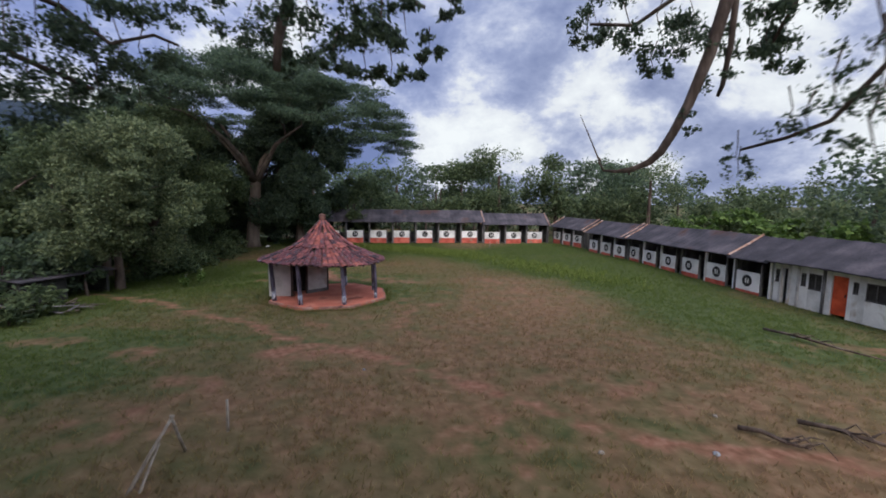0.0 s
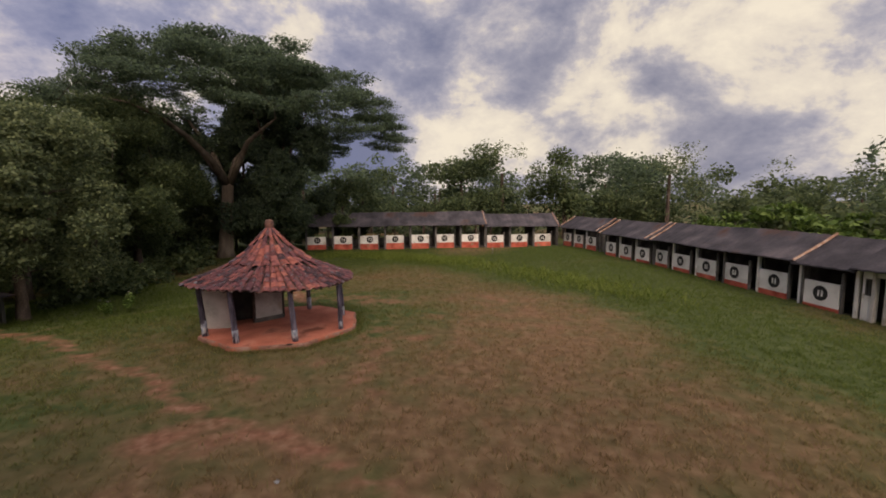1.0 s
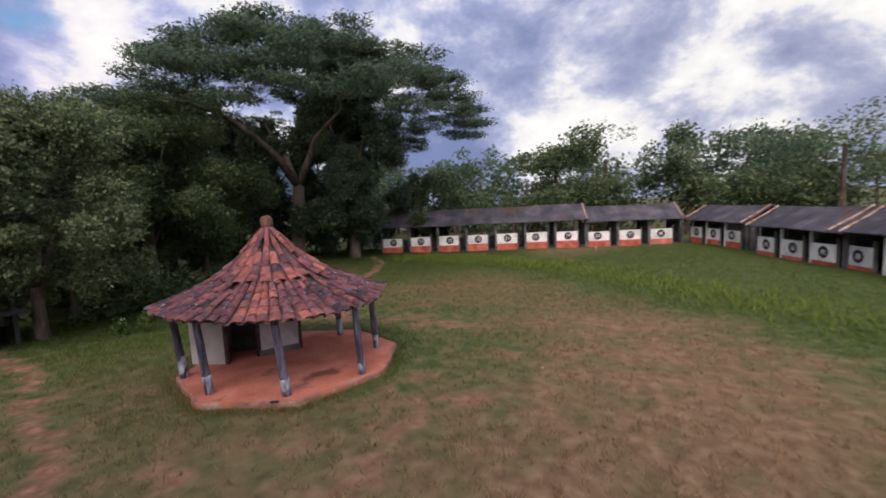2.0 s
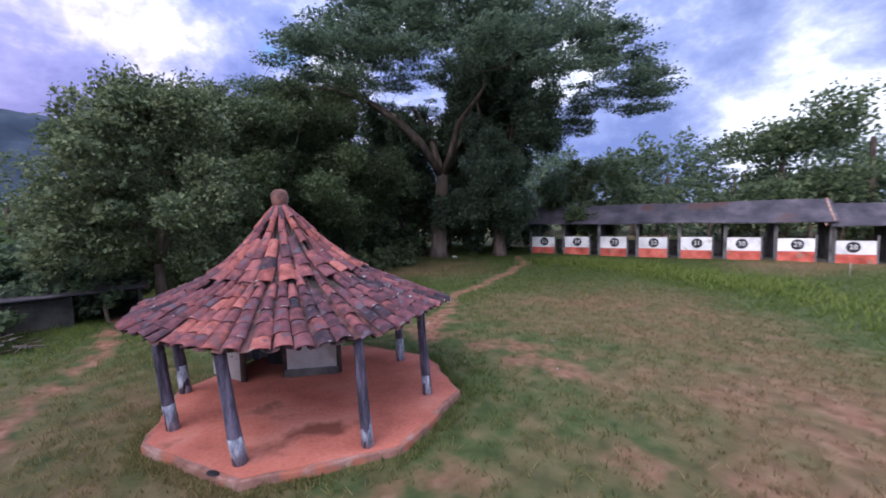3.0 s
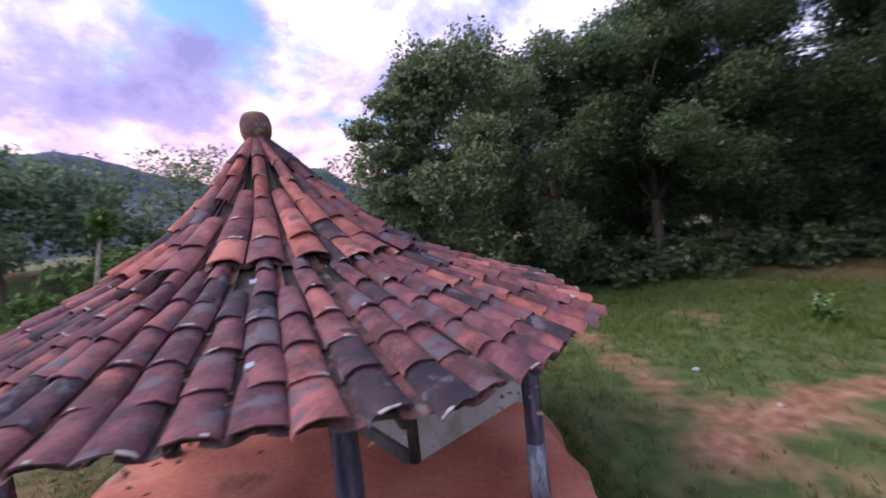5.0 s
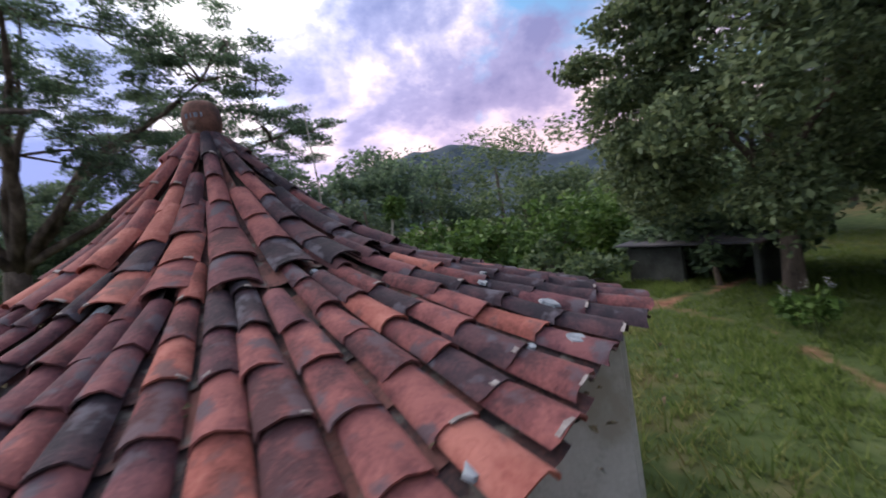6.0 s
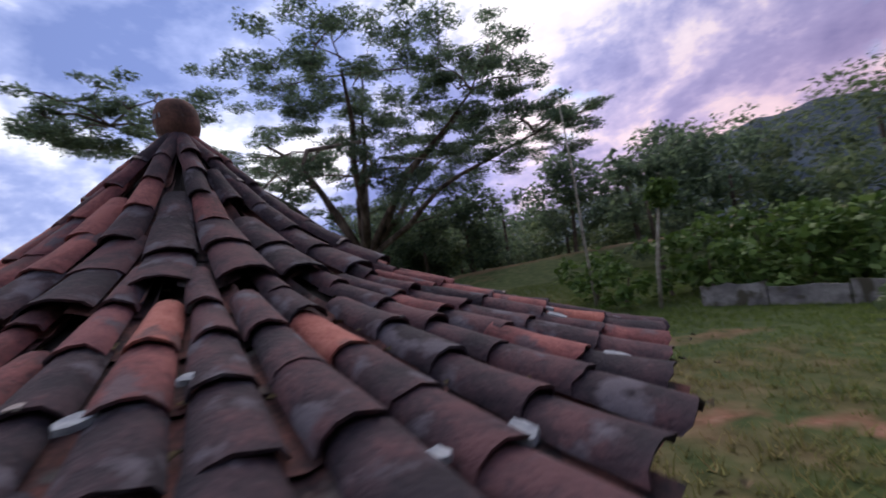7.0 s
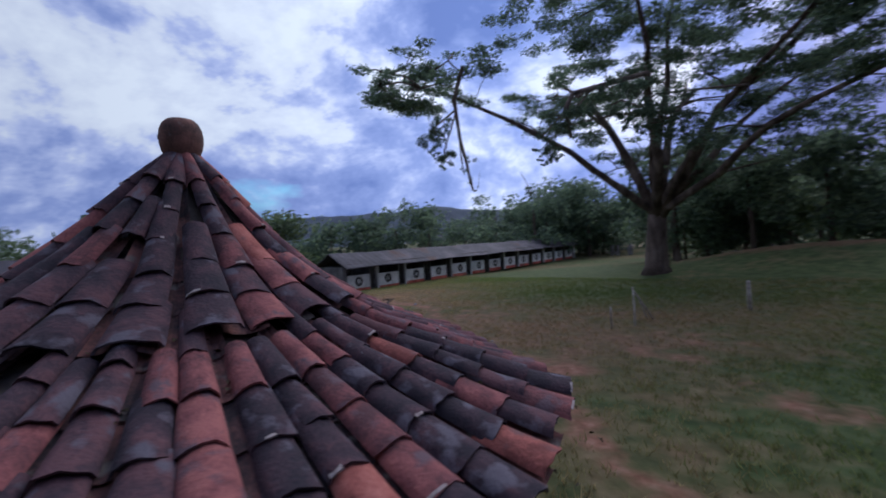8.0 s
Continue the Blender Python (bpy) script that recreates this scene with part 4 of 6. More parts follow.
def store_room():
    """The little limewashed room under the roof's north-west half."""
    plan = [(-2.66, -0.66), (-1.62, -0.40), (-1.18, 0.16), (-1.12, 0.40), (-0.36, 1.38), (-2.23, 2.58), (-2.46, 2.34), (-3.05, 0.42)]

    def wall(name, a, b, z0, z1, mat, label=""):
        d = Vector((b[0] - a[0], b[1] - a[1], 0))
        m = Matrix.Translation((a[0], a[1], 0)) @ Euler((0, 0, math.atan2(d.y, d.x))).to_matrix().to_4x4()
        s = Shape().box((0, -0.055, z0), (d.length, 0.055, z1), m, 0.012)
        return part(name, s, mat, kiosk, label)
    wall("room_wall", plan[0], plan[1], 0.15, 2.18, LIME, "stained limewashed wall")
    wall("room_wall", plan[3], plan[4], 0.15, 2.22, LIME)
    wall("room_wall", plan[4], plan[5], -0.08, 2.01, LIME)
    wall("room_wall", plan[5], plan[6], -0.08, 1.94, LIME)
    wall("room_wall", plan[6], plan[7], -0.08, 1.95, LIME)
    wall("room_wall", plan[7], plan[0], 0.15, 1.99, LIME)
    wall("wall_foot", (plan[3][0] + 0.05, plan[3][1] - 0.06), (plan[4][0] + 0.05, plan[4][1] - 0.06), 0.15, 0.32, GREY_WALL, "grey plinth")
    wall("lintel", plan[1], plan[3], 1.95, 2.12, BEAM, "dark timber lintel over the doorway")
    # a dark sheet behind the doorway, in place of the room's shade
    wall("doorway_back", (-2.3, 0.5), (-1.5, 1.1), 0.15, 2.05, SHADE, "dark panel painted as the shade inside the room")
    rng = random.Random(4)
    for x, y in (plan[4], (plan[1][0] + 0.04, plan[1][1]), plan[3]):
        part("door_post", Shape().tube([(x, y, 0.14), (x + 0.01, y, 1.1), (x, y, 2.2)], [0.075, 0.07, 0.07], 8, 0.05, rng), BEAM, kiosk, "", True)


store_room()

# ---------------------------------------------------------------- the stables
def text_mesh(text, size, mat):
    cu = bpy.data.curves.new("digits", "FONT")
    cu.body, cu.size, cu.extrude, cu.align_x, cu.align_y = text, size, 0.004, "CENTER", "CENTER"
    ob = new("digits", cu)
    me = bpy.data.meshes.new_from_object(ob.evaluated_get(bpy.context.evaluated_depsgraph_get()))
    bpy.data.objects.remove(ob)
    me.materials.append(mat)
    return me


def disc(r, n=24, depth=0.012):
    v = [(math.cos(6.2832 * k / n) * r, -depth, math.sin(6.2832 * k / n) * r) for k in range(n)] + [(math.cos(6.2832 * k / n) * r, 0, math.sin(6.2832 * k / n) * r) for k in range(n)]
    return Shape().add(v, [tuple(range(n))] + [(k, k + n, (k + 1) % n + n, (k + 1) % n) for k in range(n)])


def gable_roof(length, front, backward, eave, ridge, depth, rng, tilt=0.0):
    """Two sagging slopes with ribs, as one sheet with thickness."""
    s = Shape()
    n = max(4, int(length / 0.55))
    rows = [(-front, eave - 0.22), (depth * 0.25, eave + (ridge - eave) * 0.5), (depth * 0.5, ridge), (depth * 0.75, eave + (ridge - eave) * 0.5), (depth + backward, eave - 0.22)]
    for up in (0.0, -0.07):
        for v, z in rows:
            for k in range(n * 2 + 1):
                u = length * k / (n * 2)
                s.v.append((u, v, z + up + (0.022 if k % 2 else 0.0) + 0.03 * math.sin(u * 0.7 + v) + rng.uniform(-0.008, 0.008)))
    w, r = n * 2 + 1, len(rows)
    for i in range(r - 1):
        for k in range(w - 1):
            a = i * w + k
            s.f.append((a, a + 1, a + 1 + w, a + w))
            b = a + r * w
            s.f.append((b + w, b + w + 1, b + 1, b))
    for k in range(w - 1):
        for i in (0, r - 1):
            a = i * w + k
            s.f.append((a, a + r * w, a + 1 + r * w, a + 1))
    for i in range(r - 1):
        for k in (0, w - 1):
            a = i * w + k
            s.f.append((a, a + w, a + w + r * w, a + r * w))
    return s


def stable(start, way, stalls, pitch, numbers, eave, ridge, label, seed, depth=3.4, panel=1.5, red=0.60, open_back=True, bars=False, verge=True, door_left=False):
    """A row of stalls: half-walls with a number disc, dark doorways, partitions, and one gable roof."""
    rng = random.Random(seed)
    way = Vector((way[0], way[1], 0)).normalized()
    m = Matrix.Translation((start[0], start[1], float(height(np.array(start[0]), np.array(start[1]))) - 0.02)) @ Euler((0, 0, math.atan2(way.y, way.x))).to_matrix().to_4x4()
    row = thing("stable_row", m, label, "stable", "stables round the field")
    length = stalls * pitch
    ob = part("roof", gable_roof(length + 0.5, 0.55, 0.4, eave + 0.1, ridge, depth, rng), ROOF_SHEET, row, "dark grey weathered roof", m=Matrix.Translation((-0.25, 0, 0)))
    if verge:
        for u in (-0.27, length + 0.27):
            v = Shape()
            v.tube([(u, -0.55, eave - 0.09), (u, depth * 0.25, eave + 0.1 + (ridge - eave) * 0.5), (u, depth * 0.5, ridge + 0.05)], [0.07, 0.07, 0.07], 6, 0.1, rng)
            part("verge", v, ROOF_EDGE, ob, "pale verge along the roof's end")
    for k in range(stalls + 1):
        u = k * pitch
        s = Shape().box((u - 0.07, 0.25, -0.1), (u + 0.07, depth - 0.05, eave - 0.25 + 0.2 * (k % 3 == 0)), None, 0.015)
        part("partition", s, GREY_WALL, row, "grey block partition wall" if k == 0 else "")
        wide = 0.11 if open_back else 0.075
        p = Shape().box((u - wide, -0.09, -0.1), (u + wide, 0.06, eave), None, 0.015)
        part("post", p, WHITE if k % 3 and not open_back else GREY_WALL, row)
    part("front_beam", Shape().box((-0.2, -0.08, eave - 0.02), (length + 0.2, 0.08, eave + 0.14), None, 0.02), BEAM, row)
    part("back_beam", Shape().box((-0.2, depth - 0.12, eave - 0.02), (length + 0.2, depth + 0.02, eave + 0.12), None, 0.02), BEAM, row)
    for k in range(stalls):
        u0, u1 = k * pitch + 0.09, k * pitch + pitch * 0.72
        if door_left:
            u0, u1 = k * pitch + pitch * 0.28, (k + 1) * pitch - 0.09
        t = rng.uniform(-0.04, 0.04)
        p = part("half_wall", Shape().box((u0, -0.07, -0.1), (u1, 0.07, panel + t), None, 0.02), WHITE, row, "white half-wall with a red foot" if k == 0 else "")
        part("red_foot", Shape().box((u0 - 0.004, -0.075, -0.1), (u1 + 0.004, 0.075, red + rng.uniform(-0.05, 0.03)), None, 0.01), RED_PAINT, p, "red painted foot" if k == 0 else "")
        cx, cz = (u0 + u1) / 2 + rng.uniform(-0.12, 0.12), panel * 0.5 + red * 0.5 + 0.02
        d = part("number_disc", disc(0.36), BLACK_PAINT, p, "black disc" if k == 0 else "", m=Matrix.Translation((cx, -0.073, cz)))
        if numbers and k < len(numbers) and numbers[k]:
            part("number", text_mesh(numbers[k], 0.46, WHITE), None, d, m=pose(0, -0.016, 0, 90))
        else:
            s = Shape()
            for q in (-0.12, 0.05):
                s.box((q, -0.02, -0.15), (q + 0.09, -0.013, 0.15))
            part("number_mark", s, WHITE, d)
        jamb = u1 + 0.02 if not door_left else u0 - 0.12
        part("door_jamb", Shape().box((jamb, -0.06, -0.1), (jamb + 0.1, 0.09, min(eave - 0.3, 1.75 + rng.uniform(-0.15, 0.1))), None, 0.012), GREY_WALL, row)
        back = 1.08 if open_back else eave - 0.05
        part("back_wall", Shape().box((k * pitch + 0.08, depth - 0.14, -0.1), ((k + 1) * pitch - 0.08, depth - 0.01, back + rng.uniform(-0.08, 0.05)), None, 0.015), GREY_WALL, row)
    # floor coloured as dark as the shade under the stable roof
    part("dark_floor", Shape().box((0.08, 0.1, -0.08), (length - 0.08, depth - 0.15, 0.04), None), SHADE, row, "floor of the stalls, painted dark as in shade")
    return row


N_WAY = Vector((0.972, 0.234, 0))
N_START = Vector((-12.1, 28.85, 0))
stable(N_START, N_WAY, 7, 2.91, ["35", "34", "33", "32", "31", "30", "29"], 2.75, 4.1, "long open stable row with numbered white half-walls and a dark roof", 41)
stable(N_START + N_WAY * (7 * 2.91 + 0.12), N_WAY, 3, 2.87, ["28", "27", "26"], 2.62, 3.9, "short stable row with three numbered white half-walls", 42)
stable((17.0, 35.6), (0.33, -0.94), 3, 2.5, None, 2.3, 3.4, "low corner stable with three half-walls and a dark roof", 43, open_back=False)
stable((19.6, 26.6), (0.265, -0.964), 3, 2.49, None, 2.2, 3.35, "low stable with three white half-walls and a pale verge", 44, panel=1.28, red=0.3, open_back=False)
stable((21.6, 19.7), (0.198, -0.980), 5, 2.58, None, 2.2, 3.35, "low stable with five white half-walls under a dark roof", 45, panel=1.28, red=0.25, open_back=False)
stable((24.13, 6.85), (0.20, -0.98), 1, 2.55, None, 2.2, 3.35, "single stall with a white half-wall beside the store", 46, panel=1.28, red=0.2, open_back=False, verge=False)
stable((23.9, -13.6), (0.146, -0.989), 13, 3.0, None, 1.9, 2.85, "far stable row with small white half-walls and a dark roof", 47, panel=1.15, red=0.2, open_back=False, verge=False)


def store_house():
    """The white closed building at the row's end, with windows, a dark doorway and a red door."""
    rng = random.Random(61)
    way = Vector((0.23, -0.973, 0))
    start = Vector((24.68, 4.12, 0))
    m = Matrix.Translation((start.x, start.y, -0.02)) @ Euler((0, 0, math.atan2(way.y, way.x))).to_matrix().to_4x4()
    h = thing("store_house", m, "low white store building with small windows and a red door", "building")
    length, depth, eave, ridge = 14.0, 4.0, 2.3, 3.5
    part("roof", gable_roof(length + 0.4, 0.6, 0.4, eave + 0.1, ridge, depth, rng), ROOF_SHEET, h, "dark grey weathered roof", m=Matrix.Translation((-0.2, 0, 0)))
    holes = [(0.10, 0.38, 1.05, 1.75, "window"), (0.52, 0.88, 0.0, 1.85, "doorway"), (1.58, 1.86, 1.1, 1.75, "window"), (1.98, 2.66, 1.0, 1.8, "window"), (3.15, 3.90, 0.0, 1.9, "door"), (4.1, 4.35, 1.2, 1.75, "window"), (4.65, 5.5, 1.0, 1.8, "window"), (7.4, 8.6, 1.0, 1.8, "window"), (10.0, 11.2, 1.0, 1.8, "window"), (12.2, 13.1, 0.0, 1.85, "doorway")]
    u = 0.0
    for a, b, z0, z1, kind in sorted(holes):
        part("wall", Shape().box((u, -0.08, -0.1), (a, 0.08, eave), None), WHITE, h, "white wall" if u == 0 else "")
        if z0 > 0:
            part("wall", Shape().box((a, -0.08, -0.1), (b, 0.08, z0), None), WHITE, h)
        part("wall", Shape().box((a, -0.08, z1), (b, 0.08, eave), None), WHITE, h)
        if kind == "door":
            d = part("door", Shape().box((a + 0.02, -0.03, 0.0), (b - 0.02, 0.03, z1 - 0.02), None, 0.01), DOOR_RED, h, "closed bright red door")
            part("handle", Shape().box((b - 0.14, -0.07, 0.92), (b - 0.1, -0.03, 1.06)), BLACK_PAINT, d)
        elif kind == "window":
            # dark pane in the hole: the shade indoors is painted on it
            w = part("window", Shape().box((a, 0.02, z0), (b, 0.06, z1)), SHADE, h, "dark pane painted as the shade in the window opening")
            fr = Shape()
            fr.box((a, -0.09, z0 - 0.03), (b, -0.04, z0 + 0.03)).box((a, -0.07, z1 - 0.04), (b, -0.03, z1)).box((a, -0.07, z0 + 0.03), (a + 0.04, -0.03, z1 - 0.04)).box((b - 0.04, -0.07, z0 + 0.03), (b, -0.03, z1 - 0.04)).box(((a + b) / 2 - 0.02, -0.065, z0 + 0.03), ((a + b) / 2 + 0.02, -0.035, z1 - 0.04))
            part("frame", fr, GREY_WALL, w)
        u = b
    part("wall", Shape().box((u, -0.08, -0.1), (length, 0.08, eave), None), WHITE, h)
    part("wall", Shape().box((0, depth - 0.1, -0.1), (length, depth + 0.05, eave), None), GREY_WALL, h)
    for q in (0.08, length - 0.08):
        part("end_wall", Shape().box((q - 0.08, 0.09, -0.1), (q + 0.08, depth - 0.11, eave), None), GREY_WALL, h)
    for q in (0.46, 0.95, 1.45, 2.8, 6.2):
        part("pillar", Shape().box((q - 0.07, -0.14, -0.1), (q + 0.07, -0.085, eave), None, 0.01), LIME if q != 2.8 else GREY_WALL, h)


store_house()

# ---------------------------------------------------------------- trees
def tree(name, x, y, tall, wide, trunk_h, trunk_r, leaf, bark, clumps, leaves, size, seed, label, form="round", forks=5, lie=0.6, low=None, keep=None, extra=(), lean=(0, 0), flat=0.42, lobes=(), shift=(0, 0)):
    """A trunk that forks into limbs, each with clumps of leaf sprays at its ends."""
    rng = np.random.default_rng(seed)
    rr = random.Random(seed)
    z0 = float(height(np.array(x), np.array(y)))
    t = thing(name, pose(x, y, z0 - 0.05), label, "tree", "trees round the field")
    low = trunk_h * 1.05 if low is None else low
    centres, spans = [], []
    guard = 0
    while len(centres) < clumps and guard < clumps * 30:
        guard += 1
        a, r = rng.uniform(0, 6.2832), math.sqrt(rng.random())
        if form == "shell":
            top = tall * (1 - 0.36 * r ** 2.6)
            inner = rng.random() < 0.34
            z = top - rng.random() * (0.62 * (top - low) if inner else 0.13 * tall)
            s = wide * 0.088 * rng.uniform(0.6, 1.4)
            sp = (s, s, s * flat)
        elif form == "umbrella":
            top = tall * (1 - 0.42 * r ** 2.2)
            z = top - (0.30 if rng.random() < 0.62 else 1.0) * rng.random() * (top - low) * (1 - 0.35 * r)
            s = wide * 0.155 * rng.uniform(0.7, 1.4)
            sp = (s, s, s * flat)
        elif form == "droop":
            z = low + (tall - low) * rng.random() ** 0.75
            q = (z - low) / (tall - low)
            r = r * math.sqrt(max(0.05, 1 - (q * 1.02 - 0.32) ** 2 * 1.5))
            s = wide * 0.24 * rng.uniform(0.7, 1.3)
            sp = (s, s, s * 1.15)
        else:
            z = low + (tall - low) * rng.random()
            q = (z - low) / (tall - low)
            r = r * math.sqrt(max(0.04, 1 - (2 * q - 0.9) ** 2 * 0.85))
            s = wide * 0.25 * rng.uniform(0.7, 1.3)
            sp = (s, s, s * 0.8)
        c = (math.cos(a) * r * wide + shift[0], math.sin(a) * r * wide + shift[1], z)
        if keep is not None and not keep(x + c[0], y + c[1], z):
            continue
        centres.append(c)
        spans.append(sp)
    for (lx, ly, lz), (ra, rb, rc), n, s in lobes:
        for _ in range(n):
            d = rng.normal(size=3)
            d = d / np.linalg.norm(d) * (0.35 + 0.65 * rng.random()) ** 0.7
            p = (lx + d[0] * ra - x, ly + d[1] * rb - y, lz + d[2] * rc - z0)
            q = s * rng.uniform(0.65, 1.35)
            if keep is None or keep(x + p[0], y + p[1], z0 + p[2]):
                centres.append(p)
                spans.append((q, q, q * flat))
    for cx, cy, cz, s in extra:
        centres.append((cx - x, cy - y, cz - z0))
        spans.append((s, s, s * 0.55))
    wood = Shape()
    top = Vector((lean[0], lean[1], trunk_h))
    pts = [Vector((0, 0, -0.2)), Vector((lean[0] * 0.1, lean[1] * 0.1, trunk_h * 0.12)), Vector((lean[0] * 0.5 + 0.1 * trunk_r, lean[1] * 0.5, trunk_h * 0.55)), top]
    wood.tube(pts, [trunk_r * 1.7, trunk_r * 1.15, trunk_r * 0.95, trunk_r * 0.85], 11, 0.08, rr)
    ends = []
    for k in range(forks):
        a = 6.2832 * (k + rr.uniform(-0.3, 0.3)) / forks
        reach = wide * rr.uniform(0.45, 0.65)
        end = Vector((math.cos(a) * reach, math.sin(a) * reach, trunk_h + (tall - trunk_h) * rr.uniform(0.40, 0.72)))
        mid = top.lerp(end, 0.45) + Vector((0, 0, (tall - trunk_h) * 0.10))
        path = [top - Vector((0, 0, trunk_r * 0.6)), top.lerp(mid, 0.5) + Vector((rr.uniform(-.3, .3), rr.uniform(-.3, .3), rr.uniform(-.1, .4))), mid, mid.lerp(end, 0.5) + Vector((rr.uniform(-.4, .4), rr.uniform(-.4, .4), rr.uniform(-.2, .4))), end]
        wood.tube(path, [trunk_r * 0.55, trunk_r * 0.45, trunk_r * 0.34, trunk_r * 0.24, trunk_r * 0.12], 8, 0.08, rr)
        ends += path[1:]
    for (lx, ly, lz), (ra, rb, rc), n, s in lobes:
        far_end = Vector((lx - x, ly - y, lz - z0))
        last = top
        for u in (0.3, 0.55, 0.8, 1.0):
            q = top.lerp(far_end, u) + Vector((rr.uniform(-.4, .4), rr.uniform(-.4, .4), (u - u * u) * 2.2 + rr.uniform(-.2, .2)))
            wood.tube([last, last.lerp(q, 0.5) + Vector((rr.uniform(-.2, .2), rr.uniform(-.2, .2), 0.1)), q], [trunk_r * (0.42 - 0.32 * (u - 0.25)), trunk_r * (0.40 - 0.32 * (u - 0.15)), trunk_r * (0.36 - 0.32 * (u - 0.1))], 7, 0.08, rr, caps=False)
            ends.append(q)
            last = q
        for k in range(5):
            a = 6.2832 * (k + rr.random()) / 5
            q = far_end + Vector((math.cos(a) * ra * 0.6, math.sin(a) * rb * 0.6, rr.uniform(-.3, .5) * rc))
            wood.tube([last, last.lerp(q, 0.5) + Vector((0, 0, 0.3)), q], [trunk_r * 0.11, trunk_r * 0.08, trunk_r * 0.04], 6, 0.05, rr, caps=False)
            ends += [last.lerp(q, 0.5), q]
    ends.append(top)
    thick = {}
    for c in sorted((Vector(p) for p in centres), key=lambda p: min((p - e).length for e in ends)):
        near = min(ends, key=lambda e: (e - c).length + max(0, e.z - c.z) * 0.7)
        d = (c - near).length
        mid = near.lerp(c, 0.5) + Vector((rr.uniform(-.12, .12) * d, rr.uniform(-.12, .12) * d, rr.uniform(0.0, .16) * d))
        th = min(thick.get(tuple(near), trunk_r * 0.16) * 0.8, 0.015 + 0.012 * d + 0.02)
        wood.tube([near, mid, c], [th, th * 0.8, th * 0.55], 5, 0, rr, caps=False)
        thick[tuple(c)], thick[tuple(mid)] = th * 0.7, th * 0.8
        ends += [mid, c]
    part("trunk", wood, bark, t, "", True)
    weight = np.array([s[0] * s[1] for s in spans])
    counts = np.maximum(20, (leaves * weight / weight.sum())).astype(int)
    part("crown", leaf_mesh("crown", leaf, centres, spans, (counts * 1.7).astype(int), size * 0.72, rng, lie, 0.35, 0.30), leaf, t)
    return t


# the great spreading tree behind the kiosk, and the vine-hung one under it
tree("rain_tree", -17.2, 22.0, 19.4, 15.0, 7.2, 0.62, LEAF_CANOPY, BARK_PALE, 420, 112000, 0.27, 101, "great spreading tree with a pale forked trunk and dark layered crown", "shell", 5, 0.86, low=9.0, lean=(0.5, 0.3), flat=0.24, shift=(2.7, -0.6))
tree("vine_tree", -13.6, 26.0, 19.2, 5.2, 5.0, 0.45, LEAF_CANOPY, BARK, 95, 90000, 0.34, 102, "dark tree draped in hanging vines", "droop", 4, 0.3, low=1.2)
tree("vine_tree", -18.5, 28.5, 15.0, 4.8, 5.0, 0.45, LEAF_DARK, BARK, 46, 30000, 0.42, 103, "dark tree draped in hanging vines", "droop", 4, 0.3, low=1.5)
tree("vine_tree", -23.5, 23.5, 13.2, 4.8, 5.0, 0.4, LEAF_DARK, BARK, 46, 24000, 0.42, 104, "dark leafy tree crowded behind the great tree", "droop", 4, 0.4, low=4.0)

# the trees along the west side of the field
tree("leafy_tree", -12.4, 0.4, 8.6, 3.8, 2.2, 0.22, LEAF_PALE, BARK, 46, 39900, 0.22, 110, "pale green bushy tree with drooping leaf sprays", "droop", 5, 0.35, low=1.4, shift=(0.4, 0.0), extra=((-8.8, -2.2, 6.3, 0.7), (-9.2, -1.6, 5.4, 0.8), (-9.5, -1.5, 7.2, 0.9), (-9.8, -1.0, 6.3, 1.0), (-9.9, -0.8, 8.0, 0.9), (-9.4, -1.4, 4.3, 0.8), (-10.2, -1.2, 3.2, 0.9), (-10.3, -0.6, 5.2, 1.1)))
tree("leafy_tree", -17.0, 4.2, 10.8, 4.4, 3.0, 0.24, LEAF_MID, BARK_PALE, 46, 35700, 0.24, 111, "dense dark green tree with a thin pale trunk", "round", 5, 0.5, low=2.6)
tree("leafy_tree", -17.2, 8.6, 11.6, 4.8, 3.2, 0.26, LEAF_MID, BARK_PALE, 46, 37800, 0.24, 112, "dense dark green tree at the field's edge", "round", 5, 0.5, low=2.8)
tree("leafy_tree", -19.0, 13.8, 12.8, 5.2, 3.0, 0.28, LEAF_MID, BARK, 44, 33600, 0.25, 113, "dense dark green tree at the field's edge", "round", 5, 0.5, low=2.4)
tree("leafy_tree", -22.5, 1.0, 9.6, 4.8, 3.0, 0.28, LEAF_MID, BARK, 40, 14000, 0.38, 114, "tall leafy green tree behind the hedge", "round", 5, 0.5, low=2.5)
tree("leafy_tree", -24.5, 9.5, 10.0, 5.5, 3.5, 0.3, LEAF_DARK, BARK, 40, 14000, 0.42, 115, "tall dark leafy tree in the wood", "round", 5, 0.5, low=2.5)
tree("leafy_tree", -26.0, 16.5, 10.5, 5.6, 3.5, 0.3, LEAF_DARK, BARK, 38, 12000, 0.42, 116, "tall dark leafy tree in the wood", "round", 5, 0.5, low=2.0)
tree("leafy_tree", -10.0, 32.8, 8.0, 3.8, 2.5, 0.2, LEAF_MID, BARK, 26, 8000, 0.38, 117, "green tree beside the end of the stables", "round", 4, 0.5, low=1.5)


# the tree under which the flight begins
def clear_of_flight(x, y, z):
    lane = abs(x - 8.5) < 5.0 and y > -28
    return z > (10.2 if lane else 3.8) and not (y > -6.5)


